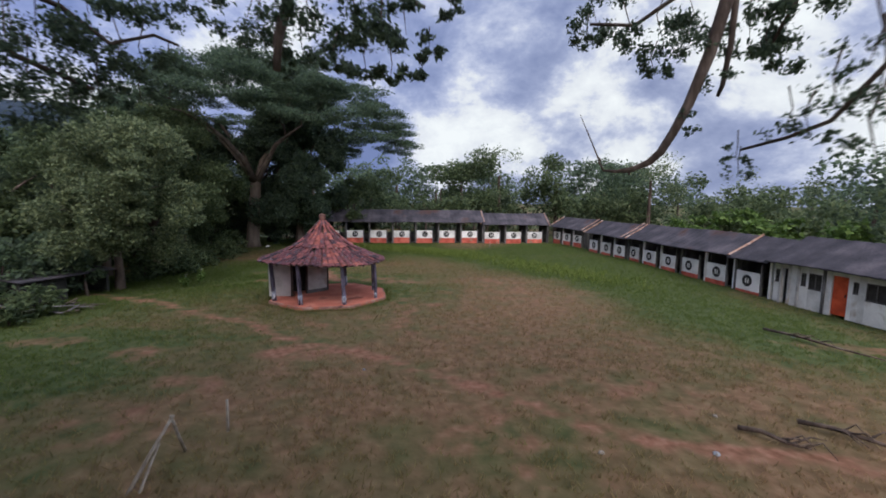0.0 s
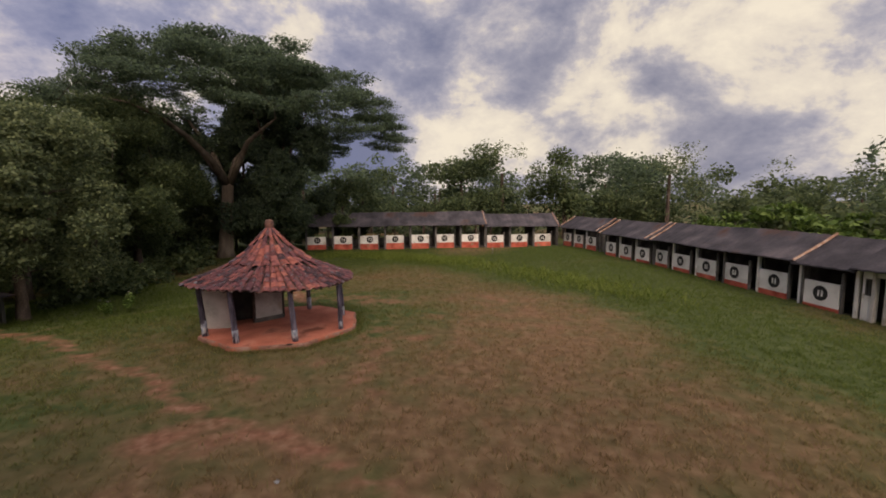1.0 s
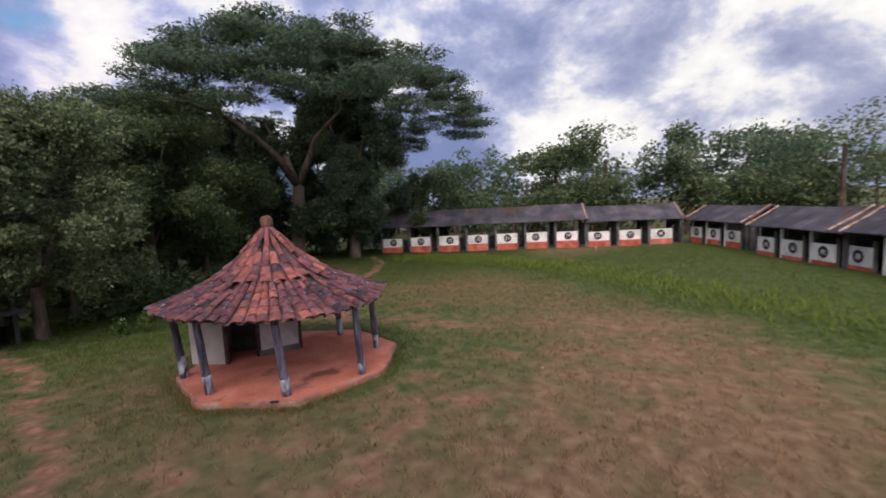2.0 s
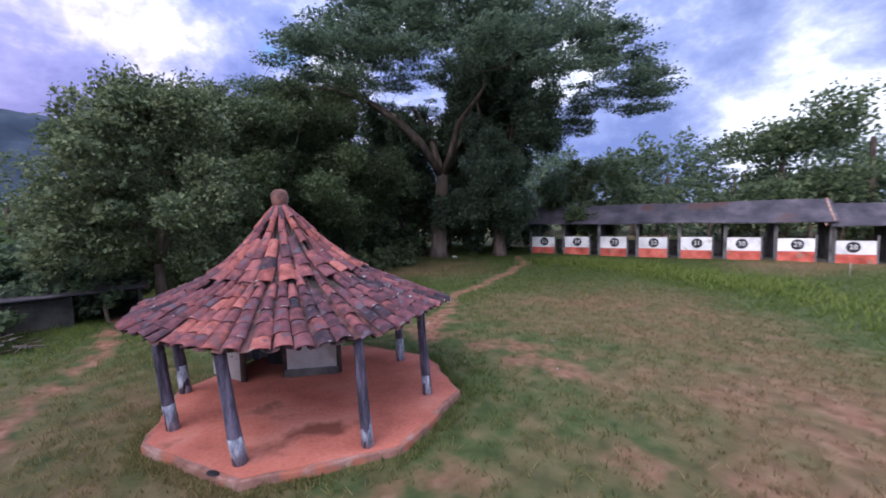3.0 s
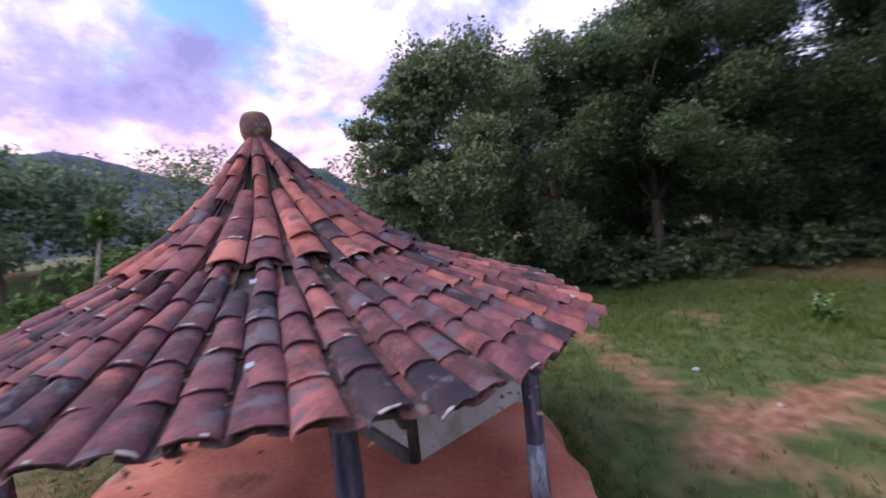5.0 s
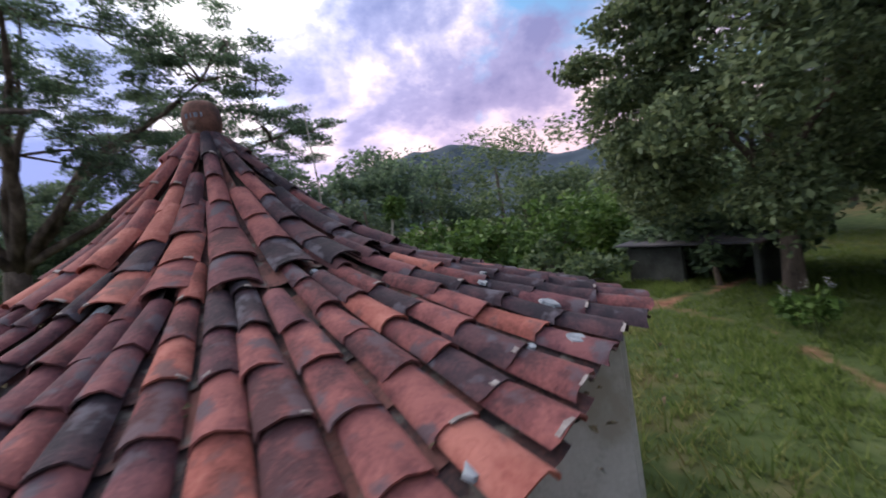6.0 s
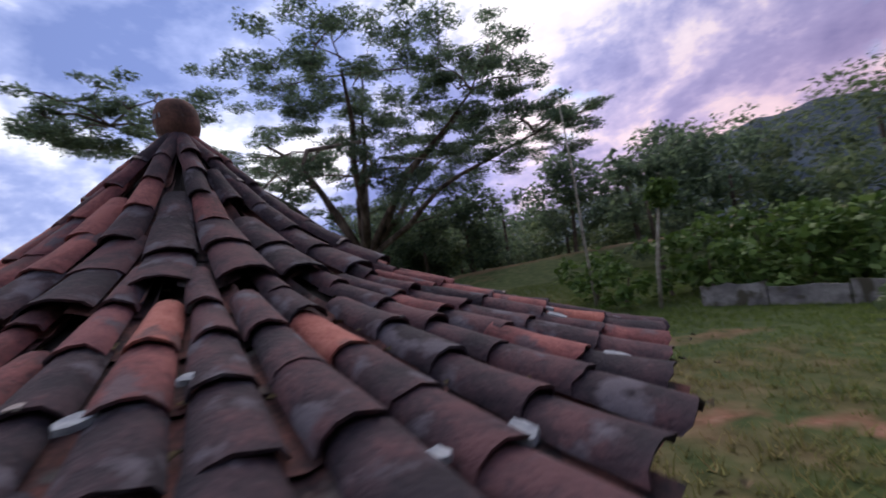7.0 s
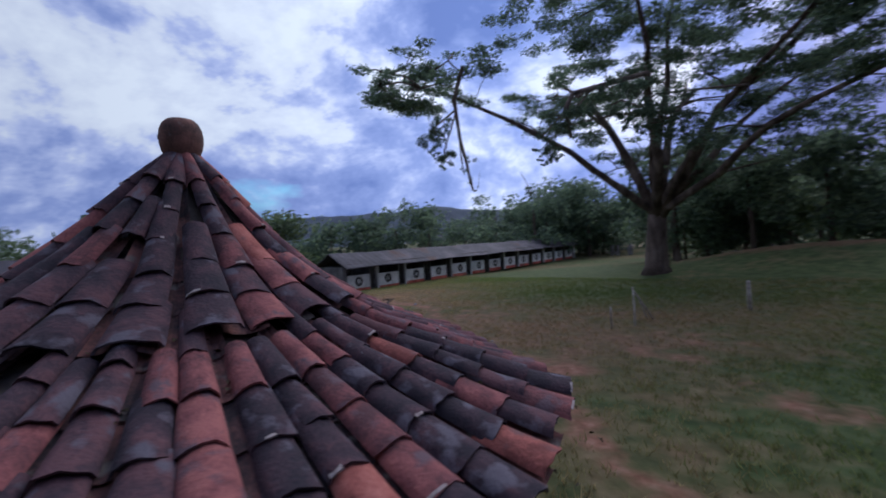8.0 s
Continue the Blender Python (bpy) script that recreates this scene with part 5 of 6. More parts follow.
LOBES = (((4.8, -23.8, 16.8), (10.5, 8.5, 3.4), 125, 0.89), ((6.7, -26.3, 10.2), (8.8, 8.1, 5.1), 130, 0.94), ((15.2, -14.9, 12.5), (4.9, 4.1, 1.7), 60, 0.74), ((-5.2, -21.3, 9.6), (4.4, 4.1, 2.1), 60, 0.74), ((-2.6, -20.6, 12.8), (4.1, 4.1, 2.1), 50, 0.79), ((15.1, -30.9, 14.7), (6.1, 5.5, 2.7), 45, 0.96), ((-0.0, -33.4, 12.7), (6.7, 5.5, 3.4), 55, 0.96))
start_tree = tree("rain_tree", 8.0, -28.2, 21.0, 15.5, 3.9, 0.68, LEAF_DARK, BARK, 0, 92000, 0.23, 130, "wide old tree with a low forked trunk and airy dark crown", "umbrella", 4, 0.85, low=6.0, keep=clear_of_flight, lean=(-0.3, 0.2), flat=0.29, lobes=LOBES)


def hanging_sprays(parent, name, twigs, spots, per, size, seed, label=""):
    """Feathery leaf sprays on thin twigs, hanging below a crown."""
    rr, nr = random.Random(seed), np.random.default_rng(seed)
    wood = Shape()
    for pts, r in twigs:
        wood.tube(pts, [r * (1 - 0.55 * k / (len(pts) - 1)) for k in range(len(pts))], 6, 0.06, rr)
    cs, sp = [], []
    for (x, y, z), s in spots:
        wood.tube([(x, y, z + s * 1.6), (x + rr.uniform(-s, s) * 0.4, y, z + s * 0.6), (x, y, z - s * 0.5)], [min(0.012, s * 0.045), min(0.009, s * 0.032), 0.002], 5, 0, rr)
        for k in range(5):
            a = 6.2832 * (k + rr.random()) / 5
            cs.append((x + math.cos(a) * s * 0.75, y + math.sin(a) * s * 0.75, z + rr.uniform(-0.6, 0.5) * s))
            sp.append((s * 0.45, s * 0.45, s * 0.35))
    counts = [max(6, int(per * (s[0] / 0.15) ** 1.3)) for s in sp]
    if twigs:
        part("bough", wood, BARK, parent, "", True)
    part(name, leaf_mesh(name, LEAF_SPRAY, cs, sp, counts, size, nr, 0.35, 0.1, 0.26), LEAF_SPRAY, parent, label)


def low_boughs():
    t = thing("hanging_bough", pose(0, 0, 0), "leafy dark boughs hanging from the old tree's crown", "branch", "boughs of the old tree")
    hanging_sprays(t, "leaf_sprays", [([(4.12, -19.08, 10.34), (5.61, -15.24, 9.16), (5.57, -14.55, 8.29), (5.43, -14.63, 7.67), (5.41, -14.66, 7.20)], 0.13), ([(5.20, -16.33, 9.63), (6.85, -15.99, 7.93), (8.00, -16.17, 7.38)], 0.05)],
                   [((5.00, -14.21, 7.92), 0.49), ((4.70, -14.37, 8.14), 0.49), ((5.55, -13.95, 7.73), 0.43), ((6.18, -14.91, 7.79), 0.49), ((7.00, -15.81, 7.20), 0.37), ((7.51, -16.13, 7.12), 0.37), ((7.26, -15.98, 6.80), 0.24), ((7.79, -16.19, 7.21), 0.27), ((8.05, -16.15, 6.92), 0.16), ((7.93, -16.17, 6.65), 0.12), ((7.58, -16.13, 6.68), 0.18), ((8.30, -16.11, 7.36), 0.18), ((6.86, -15.87, 6.91), 0.24), ((5.23, -14.11, 7.41), 0.24), ((6.31, -15.18, 8.37), 0.61), ((7.44, -15.80, 7.71), 0.49)], 80, 0.078, 301)
    t = thing("hanging_bough", pose(0, 0, 0), "dense dark leafy bough low on the old tree", "branch", "boughs of the old tree")
    hanging_sprays(t, "leaf_sprays", [([(0.65, -20.06, 8.92), (1.41, -16.74, 8.32), (2.19, -15.10, 8.08), (2.57, -14.67, 7.68), (2.99, -14.24, 7.96), (3.29, -14.03, 7.85)], 0.05), ([(1.41, -16.74, 8.32), (1.73, -15.43, 7.27), (2.34, -14.79, 6.93)], 0.06)],
                   [((1.87, -15.26, 7.64), 0.85), ((2.12, -14.99, 7.31), 0.73), ((1.70, -15.49, 6.92), 0.98), ((2.53, -14.60, 7.42), 0.55), ((2.88, -14.30, 7.50), 0.43), ((3.13, -14.08, 7.56), 0.24), ((2.34, -14.75, 8.15), 0.61), ((2.72, -14.40, 8.29), 0.49), ((3.35, -13.89, 8.54), 0.37), ((3.02, -14.16, 8.29), 0.37), ((2.40, -14.73, 6.94), 0.37), ((2.80, -14.37, 6.93), 0.30), ((1.85, -15.33, 6.63), 0.61), ((1.72, -15.43, 7.81), 0.73), ((0.88, -16.40, 6.93), 0.85)], 58, 0.085, 302)
    t = thing("hanging_bough", pose(0, 0, 0), "airy leaf sprays hanging beside the flight", "branch", "boughs of the old tree")
    hanging_sprays(t, "leaf_sprays", [([(12.59, -15.10, 10.41), (12.27, -13.09, 9.01), (11.39, -12.50, 8.52), (10.60, -12.34, 8.63)], 0.06), ([(12.59, -15.10, 10.41), (13.02, -14.38, 8.12), (12.80, -14.26, 7.54)], 0.05)],
                   [((10.77, -12.34, 8.77), 0.55), ((11.18, -12.44, 8.29), 0.43), ((11.90, -12.67, 8.29), 0.55), ((11.77, -12.63, 7.71), 0.30), ((10.58, -12.31, 8.36), 0.30), ((12.54, -14.17, 7.79), 0.49), ((12.94, -14.39, 7.76), 0.55), ((12.80, -14.31, 7.40), 0.37), ((12.38, -12.84, 8.59), 0.61)], 72, 0.085, 303)
    t = thing("hanging_bough", pose(0, 0, 0), "small twig with dark leaf sprays close to the flight", "branch", "boughs of the old tree")
    hanging_sprays(t, "leaf_sprays", [([(11.52, -18.93, 7.01), (10.86, -18.74, 6.02), (10.65, -18.57, 5.65), (10.52, -18.43, 5.58), (10.36, -18.27, 5.53)], 0.02)],
                   [((10.34, -18.26, 5.51), 0.09), ((10.36, -18.27, 5.41), 0.09), ((10.48, -18.47, 5.67), 0.12), ((10.58, -18.53, 5.63), 0.12), ((10.66, -18.58, 5.79), 0.16), ((10.79, -18.65, 5.82), 0.22), ((10.82, -18.68, 5.50), 0.22), ((10.75, -18.63, 6.00), 0.18)], 70, 0.036, 304)


low_boughs()


def hooked_branch():
    rng = random.Random(77)
    t = thing("hanging_branch", pose(0.04, 0, 0), "bare dark hooked branch hanging below the tree's crown", "branch")
    s = Shape()
    s.tube([(10.48, -14.24, 5.70), (10.66, -14.33, 5.68), (10.84, -14.40, 5.70), (10.90, -14.43, 5.72), (11.07, -14.51, 5.80), (11.19, -14.59, 5.94), (11.33, -14.66, 6.22), (11.48, -14.71, 6.58), (11.68, -14.77, 7.23), (12.02, -14.70, 8.55), (12.0, -14.4, 10.62), (11.4, -14.6, 12.2)], [0.018, 0.028, 0.045, 0.040, 0.052, 0.056, 0.060, 0.066, 0.075, 0.090, 0.110, 0.110], 8, 0.07, rng)
    s.tube([(10.84, -14.40, 5.70), (10.83, -14.40, 5.62)], [0.03, 0.008], 6, 0.1, rng)
    s.tube([(10.49, -14.25, 5.70), (10.42, -14.24, 5.83), (10.43, -14.24, 5.86), (10.39, -14.24, 5.92), (10.29, -14.20, 6.17), (10.12, -14.15, 6.57)], [0.016, 0.017, 0.024, 0.013, 0.010, 0.004], 6, 0.05, rng)
    s.tube([(11.86, -14.70, 6.69), (11.90, -14.73, 6.84), (11.98, -14.70, 7.40), (12.02, -14.68, 8.43)], [0.024, 0.034, 0.04, 0.05], 7, 0.05, rng)
    part("limb", s, BARK, t, "", True)
    hanging_sprays(t, "leaf_sprays", [], [((11.51, -14.78, 6.23), 0.12), ((11.46, -14.78, 6.44), 0.11), ((11.84, -14.73, 6.90), 0.24), ((11.37, -14.84, 7.49), 0.30)], 55, 0.06, 305, "few dark leaf sprays")


hooked_branch()


def sapling():
    rng = random.Random(31)
    t = thing("thin_tree", pose(-7.8, -13.2, 0), "slim young tree with a bare pale leaning trunk", "tree")
    part("trunk", Shape().tube([(0, 0, -0.1), (-0.12, 0.1, 1.5), (-0.35, 0.2, 3.0), (-0.6, 0.3, 4.3)], [0.085, 0.075, 0.065, 0.04], 8, 0.05, rng), BARE_WOOD, t, "", True)
    nr = np.random.default_rng(9)
    part("crown", leaf_mesh("crown", LEAF_BRIGHT, [(-0.6, 0.3, 4.35), (-0.4, 0.45, 4.15), (-0.8, 0.15, 4.25), (-0.55, 0.3, 3.85)], [(0.42, 0.42, 0.34)] * 4, [260] * 4, 0.17, nr, 0.4), LEAF_BRIGHT, t)
    part("dead_twig", Shape().tube([(-0.6, 0.3, 4.3), (-0.62, 0.3, 4.9)], [0.02, 0.01], 5, 0, rng), BARK, t)


sapling()


def woods(name, leaf, spots, leaves, size, seed, label, bark=BARK, lie=0.5):
    """A stand of far trees as one mass of leaf sprays, with their trunks."""
    rng = np.random.default_rng(seed)
    rr = random.Random(seed)
    cs, sp, trunk = [], [], Shape()
    for x, y, h, r in spots:
        z0 = float(height(np.array(float(x)), np.array(float(y))))
        n = 12
        for _ in range(n):
            a, q = rng.uniform(0, 6.2832), math.sqrt(rng.random())
            z = h * (0.25 + 0.75 * rng.random())
            u = z / h
            q *= math.sqrt(max(0.08, 1 - (u * 1.3 - 0.55) ** 2))
            s = r * rng.uniform(0.28, 0.48)
            cs.append((x + math.cos(a) * q * r, y + math.sin(a) * q * r, z0 + z - s * 0.5))
            sp.append((s, s, s * 0.75))
        trunk.tube([(x, y, z0 - 0.3), (x + rr.uniform(-.4, .4), y + rr.uniform(-.4, .4), z0 + h * 0.6)], [0.02 * h + 0.05, 0.012 * h], 6, 0.05, rr)
    w = np.array([s[0] ** 2 for s in sp])
    counts = np.maximum(15, leaves * w / w.sum()).astype(int)
    tagged(new(name + "_trunks", trunk.mesh(name + "_trunks", bark)), "dark trunks in the wood behind the field", "trees", kind="stuff")
    return tagged(new(name, leaf_mesh(name, leaf, cs, sp, (counts * 1.15).astype(int), size * 0.84, rng, lie, 0.4, 0.32)), label, "trees", kind="stuff")


def scatter(seed, n, x0, x1, y0, y1, h0, h1, r0, r1):
    r = random.Random(seed)
    return [(r.uniform(x0, x1), r.uniform(y0, y1), r.uniform(h0, h1), r.uniform(r0, r1)) for _ in range(n)]


woods("north_wood", LEAF_DARK, scatter(1, 24, -30, 45, 51, 67, 10.5, 14.2, 4.8, 7.4), 46000, 0.62, 201, "dark green wood behind the north stables")
woods("north_scrub", LEAF_MID, scatter(2, 20, -18, 34, 44.5, 50, 5.2, 9, 2.9, 4.5), 18000, 0.5, 202, "green scrub behind the north stables")
woods("north_crowns", LEAF_MID, [(3.9, 49.0, 14.2, 6.0), (18.5, 45.5, 13.6, 5.8), (-9.2, 40.5, 11.0, 4.6), (36.0, 35.0, 9.6, 4.0)], 17000, 0.50, 203, "rounded tree crowns standing above the wood")
woods("feathery_crowns", LEAF_PALE, [(10.0, 52.0, 16.2, 4.0), (31.5, 43.5, 14.6, 5.2), (40.5, 36.0, 9.8, 4.0), (43.0, 28.0, 8.6, 4.2)], 5200, 0.42, 218, "airy feathery crowns standing above the wood", lie=0.8)
woods("east_scrub", LEAF_MID, scatter(3, 24, 33, 43, -14, 38, 5.0, 7.6, 3, 4.5), 26000, 0.5, 204, "green thicket behind the east stables")
woods("east_wood", LEAF_DARK, scatter(4, 12, 44, 62, 8, 48, 7.5, 11, 4.5, 6.5) + scatter(14, 8, 42, 60, -30, 6, 5.0, 7.0, 4, 5.5), 25000, 0.62, 205, "dark wood behind the east stables")
woods("row_wood", LEAF_DARK, scatter(15, 16, 31, 46, -66, -26, 6.0, 9.5, 3.5, 5.5) + scatter(16, 8, 29, 40, -66, -44, 9.5, 12.5, 4.0, 5.5), 28000, 0.6, 219, "dark wood behind the far stable row")
woods("dark_undergrowth", LEAF_MID, [(-23.5, 25.0, 6.5, 3.2), (-21.0, 27.5, 6.5, 3.0), (-25.5, 28.0, 7.0, 3.4), (-27.0, 23.5, 6.5, 3.2), (-21.5, 22.0, 3.0, 2.0), (-22.0, 31.0, 7.0, 3.4), (-18.5, 32.5, 6.0, 3.0), (-24.5, 20.0, 5.0, 2.6)], 15000, 0.42, 220, "dark undergrowth filling the gaps behind the great tree")
woods("bright_scrub", LEAF_BRIGHT, [(31.4, 15, 4.2, 2.6), (32.4, 10.5, 4.4, 2.4), (30.6, 20, 4.8, 2.6), (29.4, 25, 4.2, 2.2)], 7000, 0.5, 206, "bright green shrubs behind the stable roof")
woods("south_wood", LEAF_DARK, scatter(5, 22, -5, 60, -78, -58, 9, 13, 5, 7.5), 26000, 0.75, 207, "dark wood closing the south end")
woods("south_scrub", LEAF_MID, scatter(6, 16, -22, 14, -52, -40, 5, 9, 3.5, 5), 18000, 0.55, 208, "green thicket in the south")
woods("west_thicket", LEAF_MID, scatter(7, 26, -34, -17.5, -24, -5, 3.0, 6.0, 2.6, 4), 30000, 0.42, 209, "tangled green thicket west of the field")
woods("west_bright_thicket", LEAF_BRIGHT, [(-15.0, -9.5, 3.6, 2.4), (-17.5, -6.5, 4.2, 2.6), (-13.2, -13.5, 3.4, 2.2), (-11.4, -13.0, 2.6, 1.3), (-13.4, -11.6, 2.8, 1.4), (-10.2, -14.4, 2.4, 1.3), (-9.2, -15.6, 2.6, 1.4), (-6.9, -14.6, 2.0, 1.1), (-6.6, -18.0, 2.4, 1.5), (-20, -9, 4.6, 2.8), (-12, -16.5, 3.2, 2.0)], 9000, 0.38, 210, "bright green bushes at the field's west edge")
woods("feather_trees", LEAF_MID, [(-27, -22, 10.5, 5), (-33, -14, 10, 5), (-30, -30, 11.5, 5.5), (-22, -30, 9.5, 4.5), (-37, -4, 9.5, 5), (-19, -36, 10, 5)], 15000, 0.42, 211, "feathery green trees above the thicket", lie=0.85)
woods("far_west_wood", LEAF_PALE, scatter(8, 30, -85, -38, -50, 30, 5, 9, 4, 6.5), 26000, 0.7, 212, "paler wood rising towards the mountain")
woods("west_wood", LEAF_DARK, scatter(9, 18, -48, -30, 6, 44, 7.5, 11, 4.5, 6.5), 26000, 0.6, 213, "dark wood behind the great tree")
woods("edge_bushes", LEAF_MID, [(-11.6, -4.9, 1.3, 1.0), (-12.8, -8.2, 1.8, 1.3), (-13.6, 3.4, 1.6, 1.2), (-13.4, 6.2, 1.8, 1.4), (-14.2, 9.4, 2.0, 1.5), (-15.0, 12.5, 2.0, 1.6), (-16.5, 16.5, 1.8, 1.5), (-10.8, -6.6, 1.0, 0.8)], 7000, 0.30, 217, "green bushes along the field's west edge")
woods("shed_growth", LEAF_DARK, [(-14.6, -2.6, 3.4, 1.7), (-14.8, -4.0, 3.2, 1.6), (-15.4, -0.8, 3.6, 1.8), (-13.3, -2.7, 2.6, 1.0), (-12.6, -1.4, 2.5, 1.1)], 6000, 0.30, 216, "dark leaves hanging over the low shed")
woods("field_hedge", LEAF_MID, scatter(10, 16, -24, -18.5, 2, 22, 1.2, 2.4, 1.3, 2.2), 12000, 0.32, 214, "low green undergrowth below the trees")
woods("southwest_trees", LEAF_DARK, [(-9, -36, 9, 4), (-13, -31, 9, 4), (-3, -39, 9, 4.5), (4, -42, 9.5, 5), (10, -44, 9, 4.5), (10.5, -38.5, 11, 4.2), (12.5, -43, 11, 4.2), (5.0, -38.5, 10, 4.2), (0.5, -38, 9.5, 4.0), (-16, -23.5, 8.5, 3.6), (-12, -24.5, 7.5, 3.0)], 34000, 0.45, 215, "dark trees on the low bank")

# ---------------------------------------------------------------- small things round the field
def low_wall():
    rng = random.Random(15)
    t = thing("ruined_wall", pose(0, 0, 0), "low ruined whitewashed wall with broken top", "wall")
    for a, b, h in (((-9.0, -12.6), (-10.4, -11.4), 0.72), ((-10.43, -11.37), (-11.8, -10.1), 0.55), ((-11.83, -10.07), (-13.4, -8.7), 0.62)):
        d = Vector((b[0] - a[0], b[1] - a[1], 0))
        s = Shape()
        n = 9
        m = Matrix.Translation((a[0], a[1], 0)) @ Euler((0, 0, math.atan2(d.y, d.x))).to_matrix().to_4x4()
        tops = [h * (0.92 + 0.05 * math.sin(k * 1.1 + a[0]) + rng.uniform(-0.03, 0.03)) for k in range(n + 1)]
        v = []
        for k in range(n + 1):
            u = d.length * k / n
            v += [m @ Vector((u, -0.09, -0.15)), m @ Vector((u, -0.085, tops[k])), m @ Vector((u, 0.085, tops[k] * 0.97)), m @ Vector((u, 0.09, -0.15))]
        f = [(k * 4 + q, k * 4 + 4 + q, k * 4 + 4 + q + 1, k * 4 + q + 1) for k in range(n) for q in range(3)]
        f += [(0, 1, 2, 3), (n * 4 + 3, n * 4 + 2, n * 4 + 1, n * 4)]
        part("wall_piece", s.add(v, f), RUIN, t)


low_wall()


def shed():
    t = thing("low_shed", Matrix.Translation((-12.9, -4.3, 0)) @ Euler((0, 0, radians(84))).to_matrix().to_4x4(), "low grey block shed with a dark open front", "shed")
    # walls, back and roof take dark colours for the shade under the trees
    part("wall", Shape().box((0, -0.1, -0.1), (1.9, 0.1, 1.15), None, 0.03), SHADED_BLOCK, t)
    part("wall", Shape().box((-0.1, -0.09, -0.1), (0.0, 2.2, 1.1), None, 0.02), SHADED_BLOCK, t)
    part("wall", Shape().box((3.9, -0.1, -0.1), (4.05, 2.2, 1.2), None, 0.02), SHADED_BLOCK, t)
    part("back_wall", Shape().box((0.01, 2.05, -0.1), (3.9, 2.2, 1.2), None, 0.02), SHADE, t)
    part("roof", Shape().box((-0.3, -0.35, 1.19), (4.3, 2.5, 1.25), pose(0, 0, 0.05, 4, 0, 0), 0.01), ROOF_SHEET, t, "sheet roof, its shade under the trees put in a dark colour")


shed()


def zinc_pile():
    rng = random.Random(19)
    t = thing("zinc_sheets", pose(-12.6, -7.0, 0), "heap of old corrugated zinc sheets", "debris")
    for k in range(11):
        m = pose(rng.uniform(-1.0, 1.0), rng.uniform(-1.6, 1.6), 0.18 + 0.035 * k, rng.uniform(-11, 11), rng.uniform(-9, 9), rng.uniform(40, 140)) @ Matrix.Diagonal((rng.uniform(0.4, 0.9), rng.uniform(0.3, 0.8), 1, 1))
        n = 20
        v = [m @ Vector((x, (q / n - 0.5) * 0.85, 0.018 * math.sin(q * 1.9))) for x in (-1.1, 1.1) for q in range(n + 1)]
        v += [p - Vector((0, 0, 0.012)) for p in v]
        w = n + 1
        f = [(q, q + 1, q + 1 + w, q + w) for q in range(n)] + [(2 * w + q + w, 2 * w + q + w + 1, 2 * w + q + 1, 2 * w + q) for q in range(n)]
        part("sheet", Shape().add(v, f), ZINC, t)
    part("rubble", Shape().box((-1.0, -1.0, -0.05), (1.0, 1.0, 0.14), pose(0, 0, 0, 3, -2, 25), 0.06), CONCRETE, t)


zinc_pile()


def stake(x, y, tall, r, lean, label, mat=BARE_WOOD):
    rng = random.Random(int(x * 10))
    z = float(height(np.array(x), np.array(y)))
    t = thing("wooden_stake", pose(x, y, z), label, "stake")
    part("pole", Shape().tube([(0, 0, -0.15), (lean * 0.5, 0.02, tall * 0.5), (lean, 0, tall)], [r, r * 0.95, r * 0.85], 8, 0.07, rng), mat, t, "", True)


stake(0.5, -18.6, 1.15, 0.08, 0.03, "weathered grey wooden stake standing in the grass")
stake(3.0, -12.8, 0.75, 0.035, 0.02, "thin pale stake standing in the grass")
stake(8.6, 27.6, 0.7, 0.03, 0.05, "thin stake in the tall grass")


def pole_frame():
    rng = random.Random(3)
    t = thing("pole_frame", pose(2.55, -14.4, 0), "two pale bare poles leaning together in the grass", "frame")
    part("pole", Shape().tube([(-0.02, -0.62, -0.1), (0.20, -0.26, 0.55), (0.47, 0.04, 1.18)], [0.035, 0.033, 0.028], 7, 0.08, rng), BARE_WOOD, t, "", True)
    part("pole", Shape().tube([(0.04, 0.82, -0.1), (0.22, 0.42, 0.55), (0.48, -0.04, 1.21)], [0.032, 0.03, 0.026], 7, 0.08, rng), BARE_WOOD, t, "", True)
    part("pole", Shape().tube([(0.18, -0.55, -0.1), (0.20, -0.36, 0.22), (0.28, -0.12, 0.70)], [0.028, 0.026, 0.02], 7, 0.08, rng), BARE_WOOD, t, "", True)


pole_frame()


def dead_branch(x, y, turn, long, label):
    rng = random.Random(int(x * 7))
    t = thing("fallen_branch", pose(x, y, 0.03, 0, 0, turn), label, "branch")
    s = Shape()
    s.tube([(-long / 2, 0, 0.05), (-long / 6, 0.08, 0.09), (long / 5, -0.05, 0.07), (long / 2, 0.06, 0.05)], [0.06, 0.055, 0.04, 0.02], 7, 0.1, rng)
    for k in range(5):
        u = rng.uniform(-0.3, 0.45) * long
        s.tube([(u, 0, 0.08), (u + 0.25, rng.uniform(-0.4, 0.4), 0.2), (u + 0.5, rng.uniform(-0.7, 0.7), 0.08)], [0.03, 0.02, 0.008], 5, 0, rng)
    part("wood", s, BARK, t, "", True)


dead_branch(15.1, -11.6, -38, 1.3, "fallen dark branch lying on the grass")
dead_branch(17.0, -11.3, -35, 2.0, "fallen brushwood lying on the grass")
dead_branch(21.1, -4.3, -62, 3.8, "pale fallen branch lying before the store")


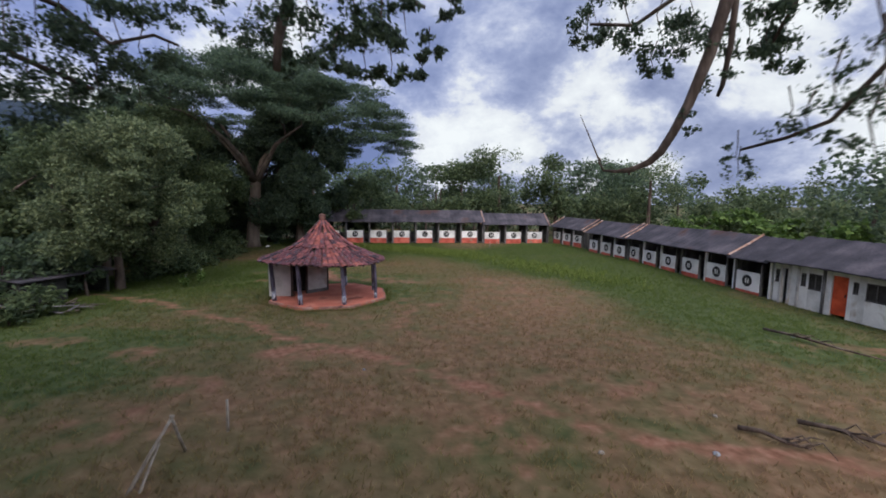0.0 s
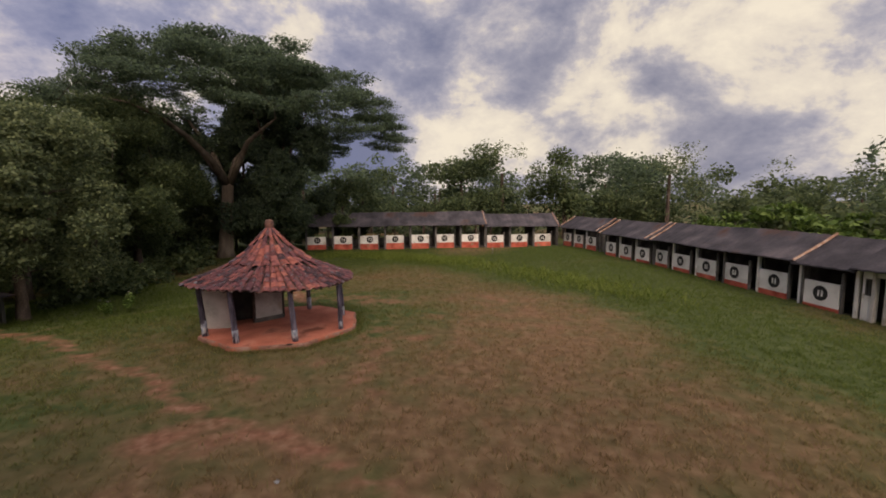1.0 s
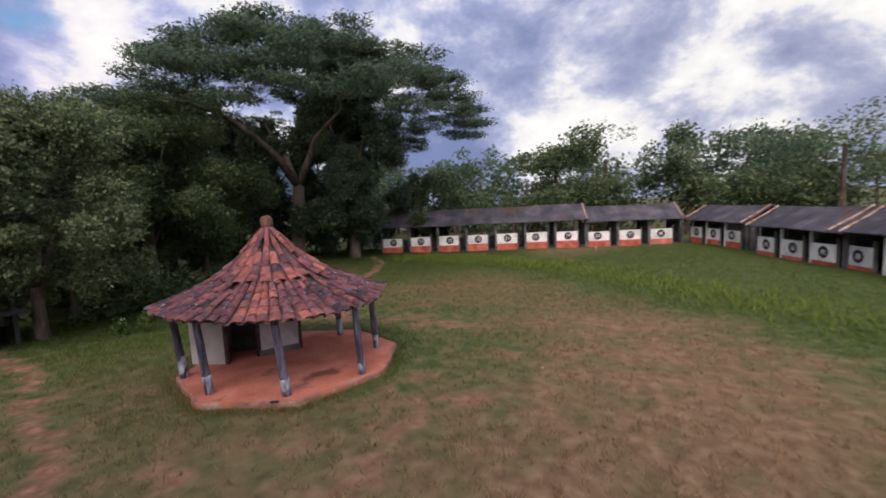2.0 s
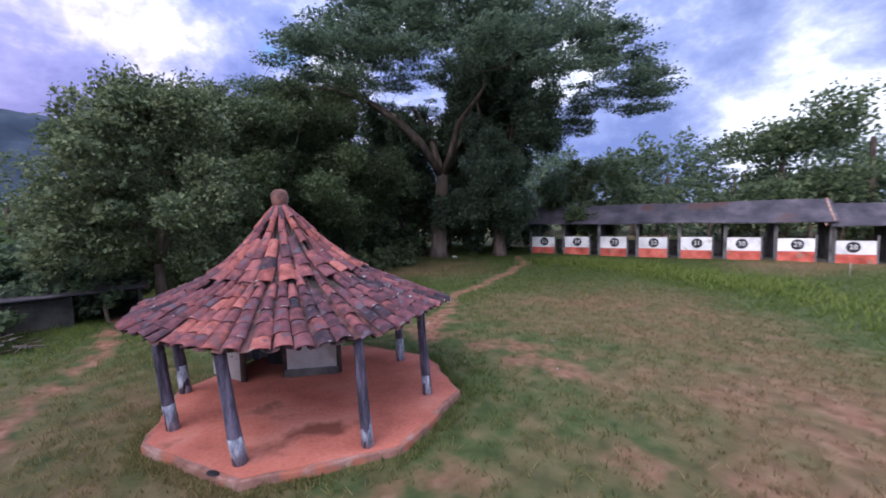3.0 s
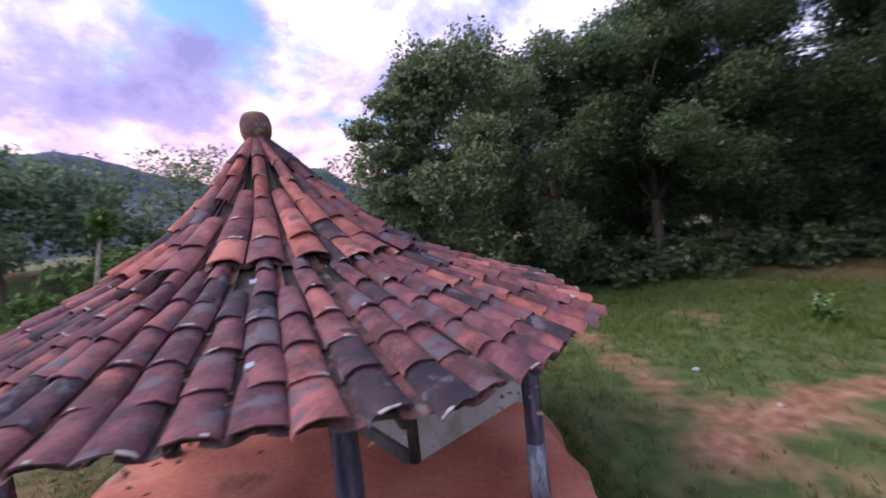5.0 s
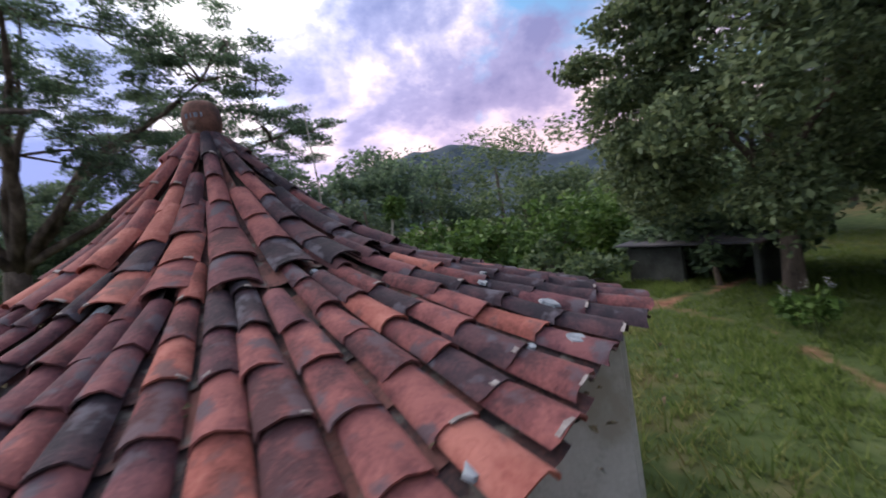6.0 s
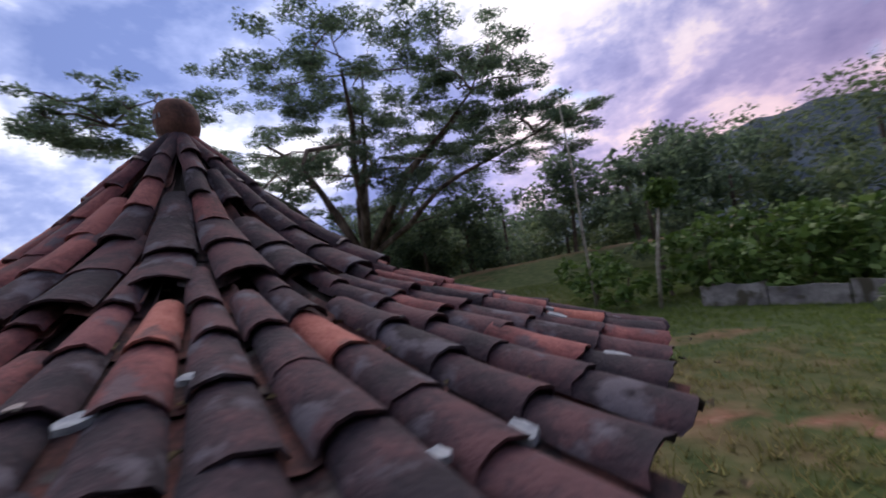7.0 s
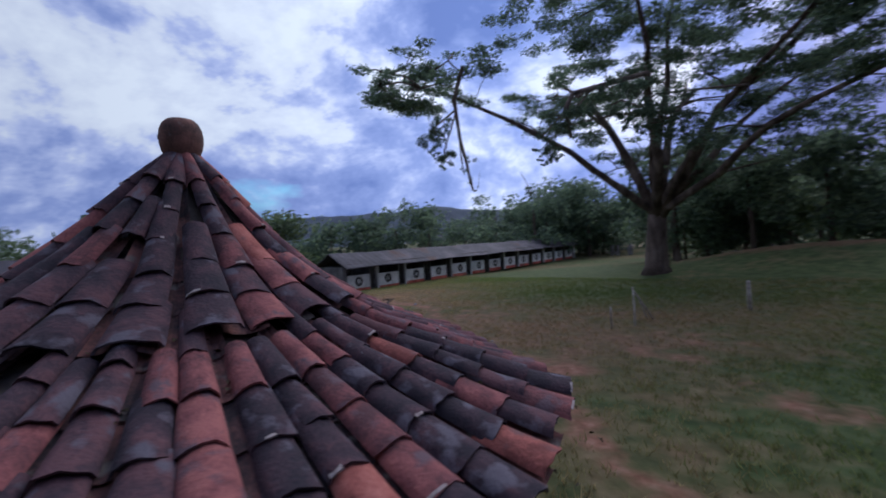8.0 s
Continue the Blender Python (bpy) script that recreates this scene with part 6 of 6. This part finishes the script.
def drain_cover():
    s = Shape()
    n = 14
    s.add([(0.11 * math.cos(6.2832 * k / n), 0.06 * math.sin(6.2832 * k / n), 0.012) for k in range(n)] + [(0.12 * math.cos(6.2832 * k / n), 0.07 * math.sin(6.2832 * k / n), 0.0) for k in range(n)], [tuple(range(n))] + [(k, k + n, (k + 1) % n + n, (k + 1) % n) for k in range(n)])
    ob = new("drain_cover", s.mesh("drain_cover", BLACK_PAINT))
    ob.matrix_world = pose(1.72, -2.12, 0.152, 0, 0, 20)
    tagged(ob, "small dark drain cover in the red floor", "drain")


drain_cover()


def flower_weed(x, y, tall, seed):
    rng = random.Random(seed)
    nr = np.random.default_rng(seed)
    t = thing("tall_weed", pose(x, y, float(height(np.array(x), np.array(y)))), "tall leafy weed with small white flowers", "weed", "weeds by the kiosk")
    st, tips = Shape(), []
    for k in range(5):
        a = rng.uniform(0, 6.28)
        tip = (0.22 * math.cos(a), 0.22 * math.sin(a), tall * rng.uniform(0.7, 1.0))
        st.tube([(0, 0, -0.05), (tip[0] * 0.4, tip[1] * 0.4, tip[2] * 0.6), tip], [0.012, 0.009, 0.005], 5, 0, rng)
        tips.append(tip)
    part("stem", st, LEAF_MID, t)
    part("leaves", leaf_mesh("leaves", LEAF_BRIGHT, [(p[0] * 0.7, p[1] * 0.7, p[2] * 0.6) for p in tips], [(0.2, 0.2, 0.3)] * 5, [40] * 5, 0.12, nr, 0.4), LEAF_BRIGHT, t)
    f = Shape()
    for p in tips:
        for _ in range(5):
            c = Vector(p) + Vector((rng.uniform(-.05, .05), rng.uniform(-.05, .05), rng.uniform(-.03, .05)))
            f.add([c + Vector(q) for q in ((-0.02, 0, 0), (0, -0.02, 0.008), (0.02, 0, 0), (0, 0.02, 0.008))], [(0, 1, 2, 3)])
    tagged(part("flowers", f, WHITE, t, "small white flowers"), kind="stuff")


flower_weed(-8.6, 1.9, 1.15, 51)
flower_weed(-9.2, 1.4, 0.9, 52)
flower_weed(-6.4, 9.2, 0.6, 53)


def bare_pole():
    t = thing("bare_pole", pose(-6.2, -16.4, 0.1), "thin bare pole with a short crossbar above the bushes", "pole")
    rng = random.Random(6)
    part("pole", Shape().tube([(0, 0, -0.4), (0.05, 0.0, 3.0), (0.0, 0.04, 5.8), (0.08, 0.0, 9.7)], [0.07, 0.06, 0.045, 0.03], 8, 0.05, rng), BARE_WOOD, t, "", True)
    part("crossbar", Shape().tube([(-0.22, 0.05, 9.2), (0.08, 0.0, 9.4), (0.42, -0.05, 9.75)], [0.018, 0.022, 0.014], 6, 0.05, rng), BARE_WOOD, t, "", True)


bare_pole()


def scrap_heap(x, y, seed):
    rng = random.Random(seed)
    t = thing("scrap_heap", pose(x, y, 0), "heap of pale broken boards and brushwood on the grass", "debris", "debris at the field's edge")
    for k in range(16):
        a = rng.uniform(0, 360)
        long = rng.uniform(0.35, 0.95)
        m = pose(rng.uniform(-1.1, 1.1), rng.uniform(-0.7, 0.7), 0.06 + 0.03 * k * rng.random(), rng.uniform(-8, 8), rng.uniform(-14, 14), a)
        if k % 3:
            part("board", Shape().box((-long / 2, -0.07, -0.012), (long / 2, 0.07, 0.012), m, 0.004), RUIN if k % 2 else BARK_PALE, t)
        else:
            part("stick", Shape().tube([m @ Vector((-long / 2, 0, 0)), m @ Vector((0, 0.06, 0.04)), m @ Vector((long / 2, 0, 0))], [0.025, 0.022, 0.012], 6, 0.08, rng), BARK_PALE, t, "", True)


scrap_heap(-9.9, -4.4, 71)
scrap_heap(-11.6, -6.2, 72)


def stone(x, y, size, seed, label, mat):
    rng = random.Random(seed)
    s = Shape()
    n = 9
    rings = [(0.0, -0.3), (0.8, -0.2), (1.0, 0.15), (0.75, 0.45), (0.3, 0.6)]
    for r, z in rings:
        s.v += [(math.cos(6.2832 * k / n) * r * size * rng.uniform(0.85, 1.1), math.sin(6.2832 * k / n) * r * size * 0.8 * rng.uniform(0.85, 1.1), z * size) for k in range(n)]
    s.f = [(i * n + k, i * n + (k + 1) % n, (i + 1) * n + (k + 1) % n, (i + 1) * n + k) for i in range(len(rings) - 1) for k in range(n)] + [tuple(range(4 * n, 5 * n))]
    ob = new("stone", s.mesh("stone", mat))
    ob.matrix_world = pose(x, y, float(height(np.array(x), np.array(y))) + size * 0.1, 0, 0, seed * 37)
    tagged(ob, label, "stone", "stones on the field")


stone(-15.6, 22.3, 0.22, 1, "white stone lying by the path under the tree", WHITE)
for k, (x, y, q) in enumerate(((13.6, -12.3, 0.09), (14.4, -10.6, 0.07), (5.0, -9.0, 0.06), (11.2, -12.6, 0.08), (2.2, 7.1, 0.045), (3.4, 5.2, 0.04), (-3.6, 5.6, 0.08), (-2.2, 6.2, 0.06), (21.0, -3.2, 0.10), (7.4, 1.6, 0.06))):
    stone(x, y, q, k + 2, "small pale stone lying in the short grass", BARE_WOOD if k % 2 else LICHEN)


def gate_posts():
    t = thing("gate", pose(23.5, -57.0, -0.1), "pale block gate posts far off in the south", "gate")
    for u, w in ((0.0, 0.5), (1.9, 0.4), (2.7, 0.3)):
        part("post", Shape().box((u, -0.2, -0.2), (u + w, 0.2, 1.3), None, 0.03), RUIN, t)
    part("bar", Shape().box((0.5, -0.04, 0.55), (1.9, 0.04, 0.68), None, 0.01), BEAM, t)


gate_posts()
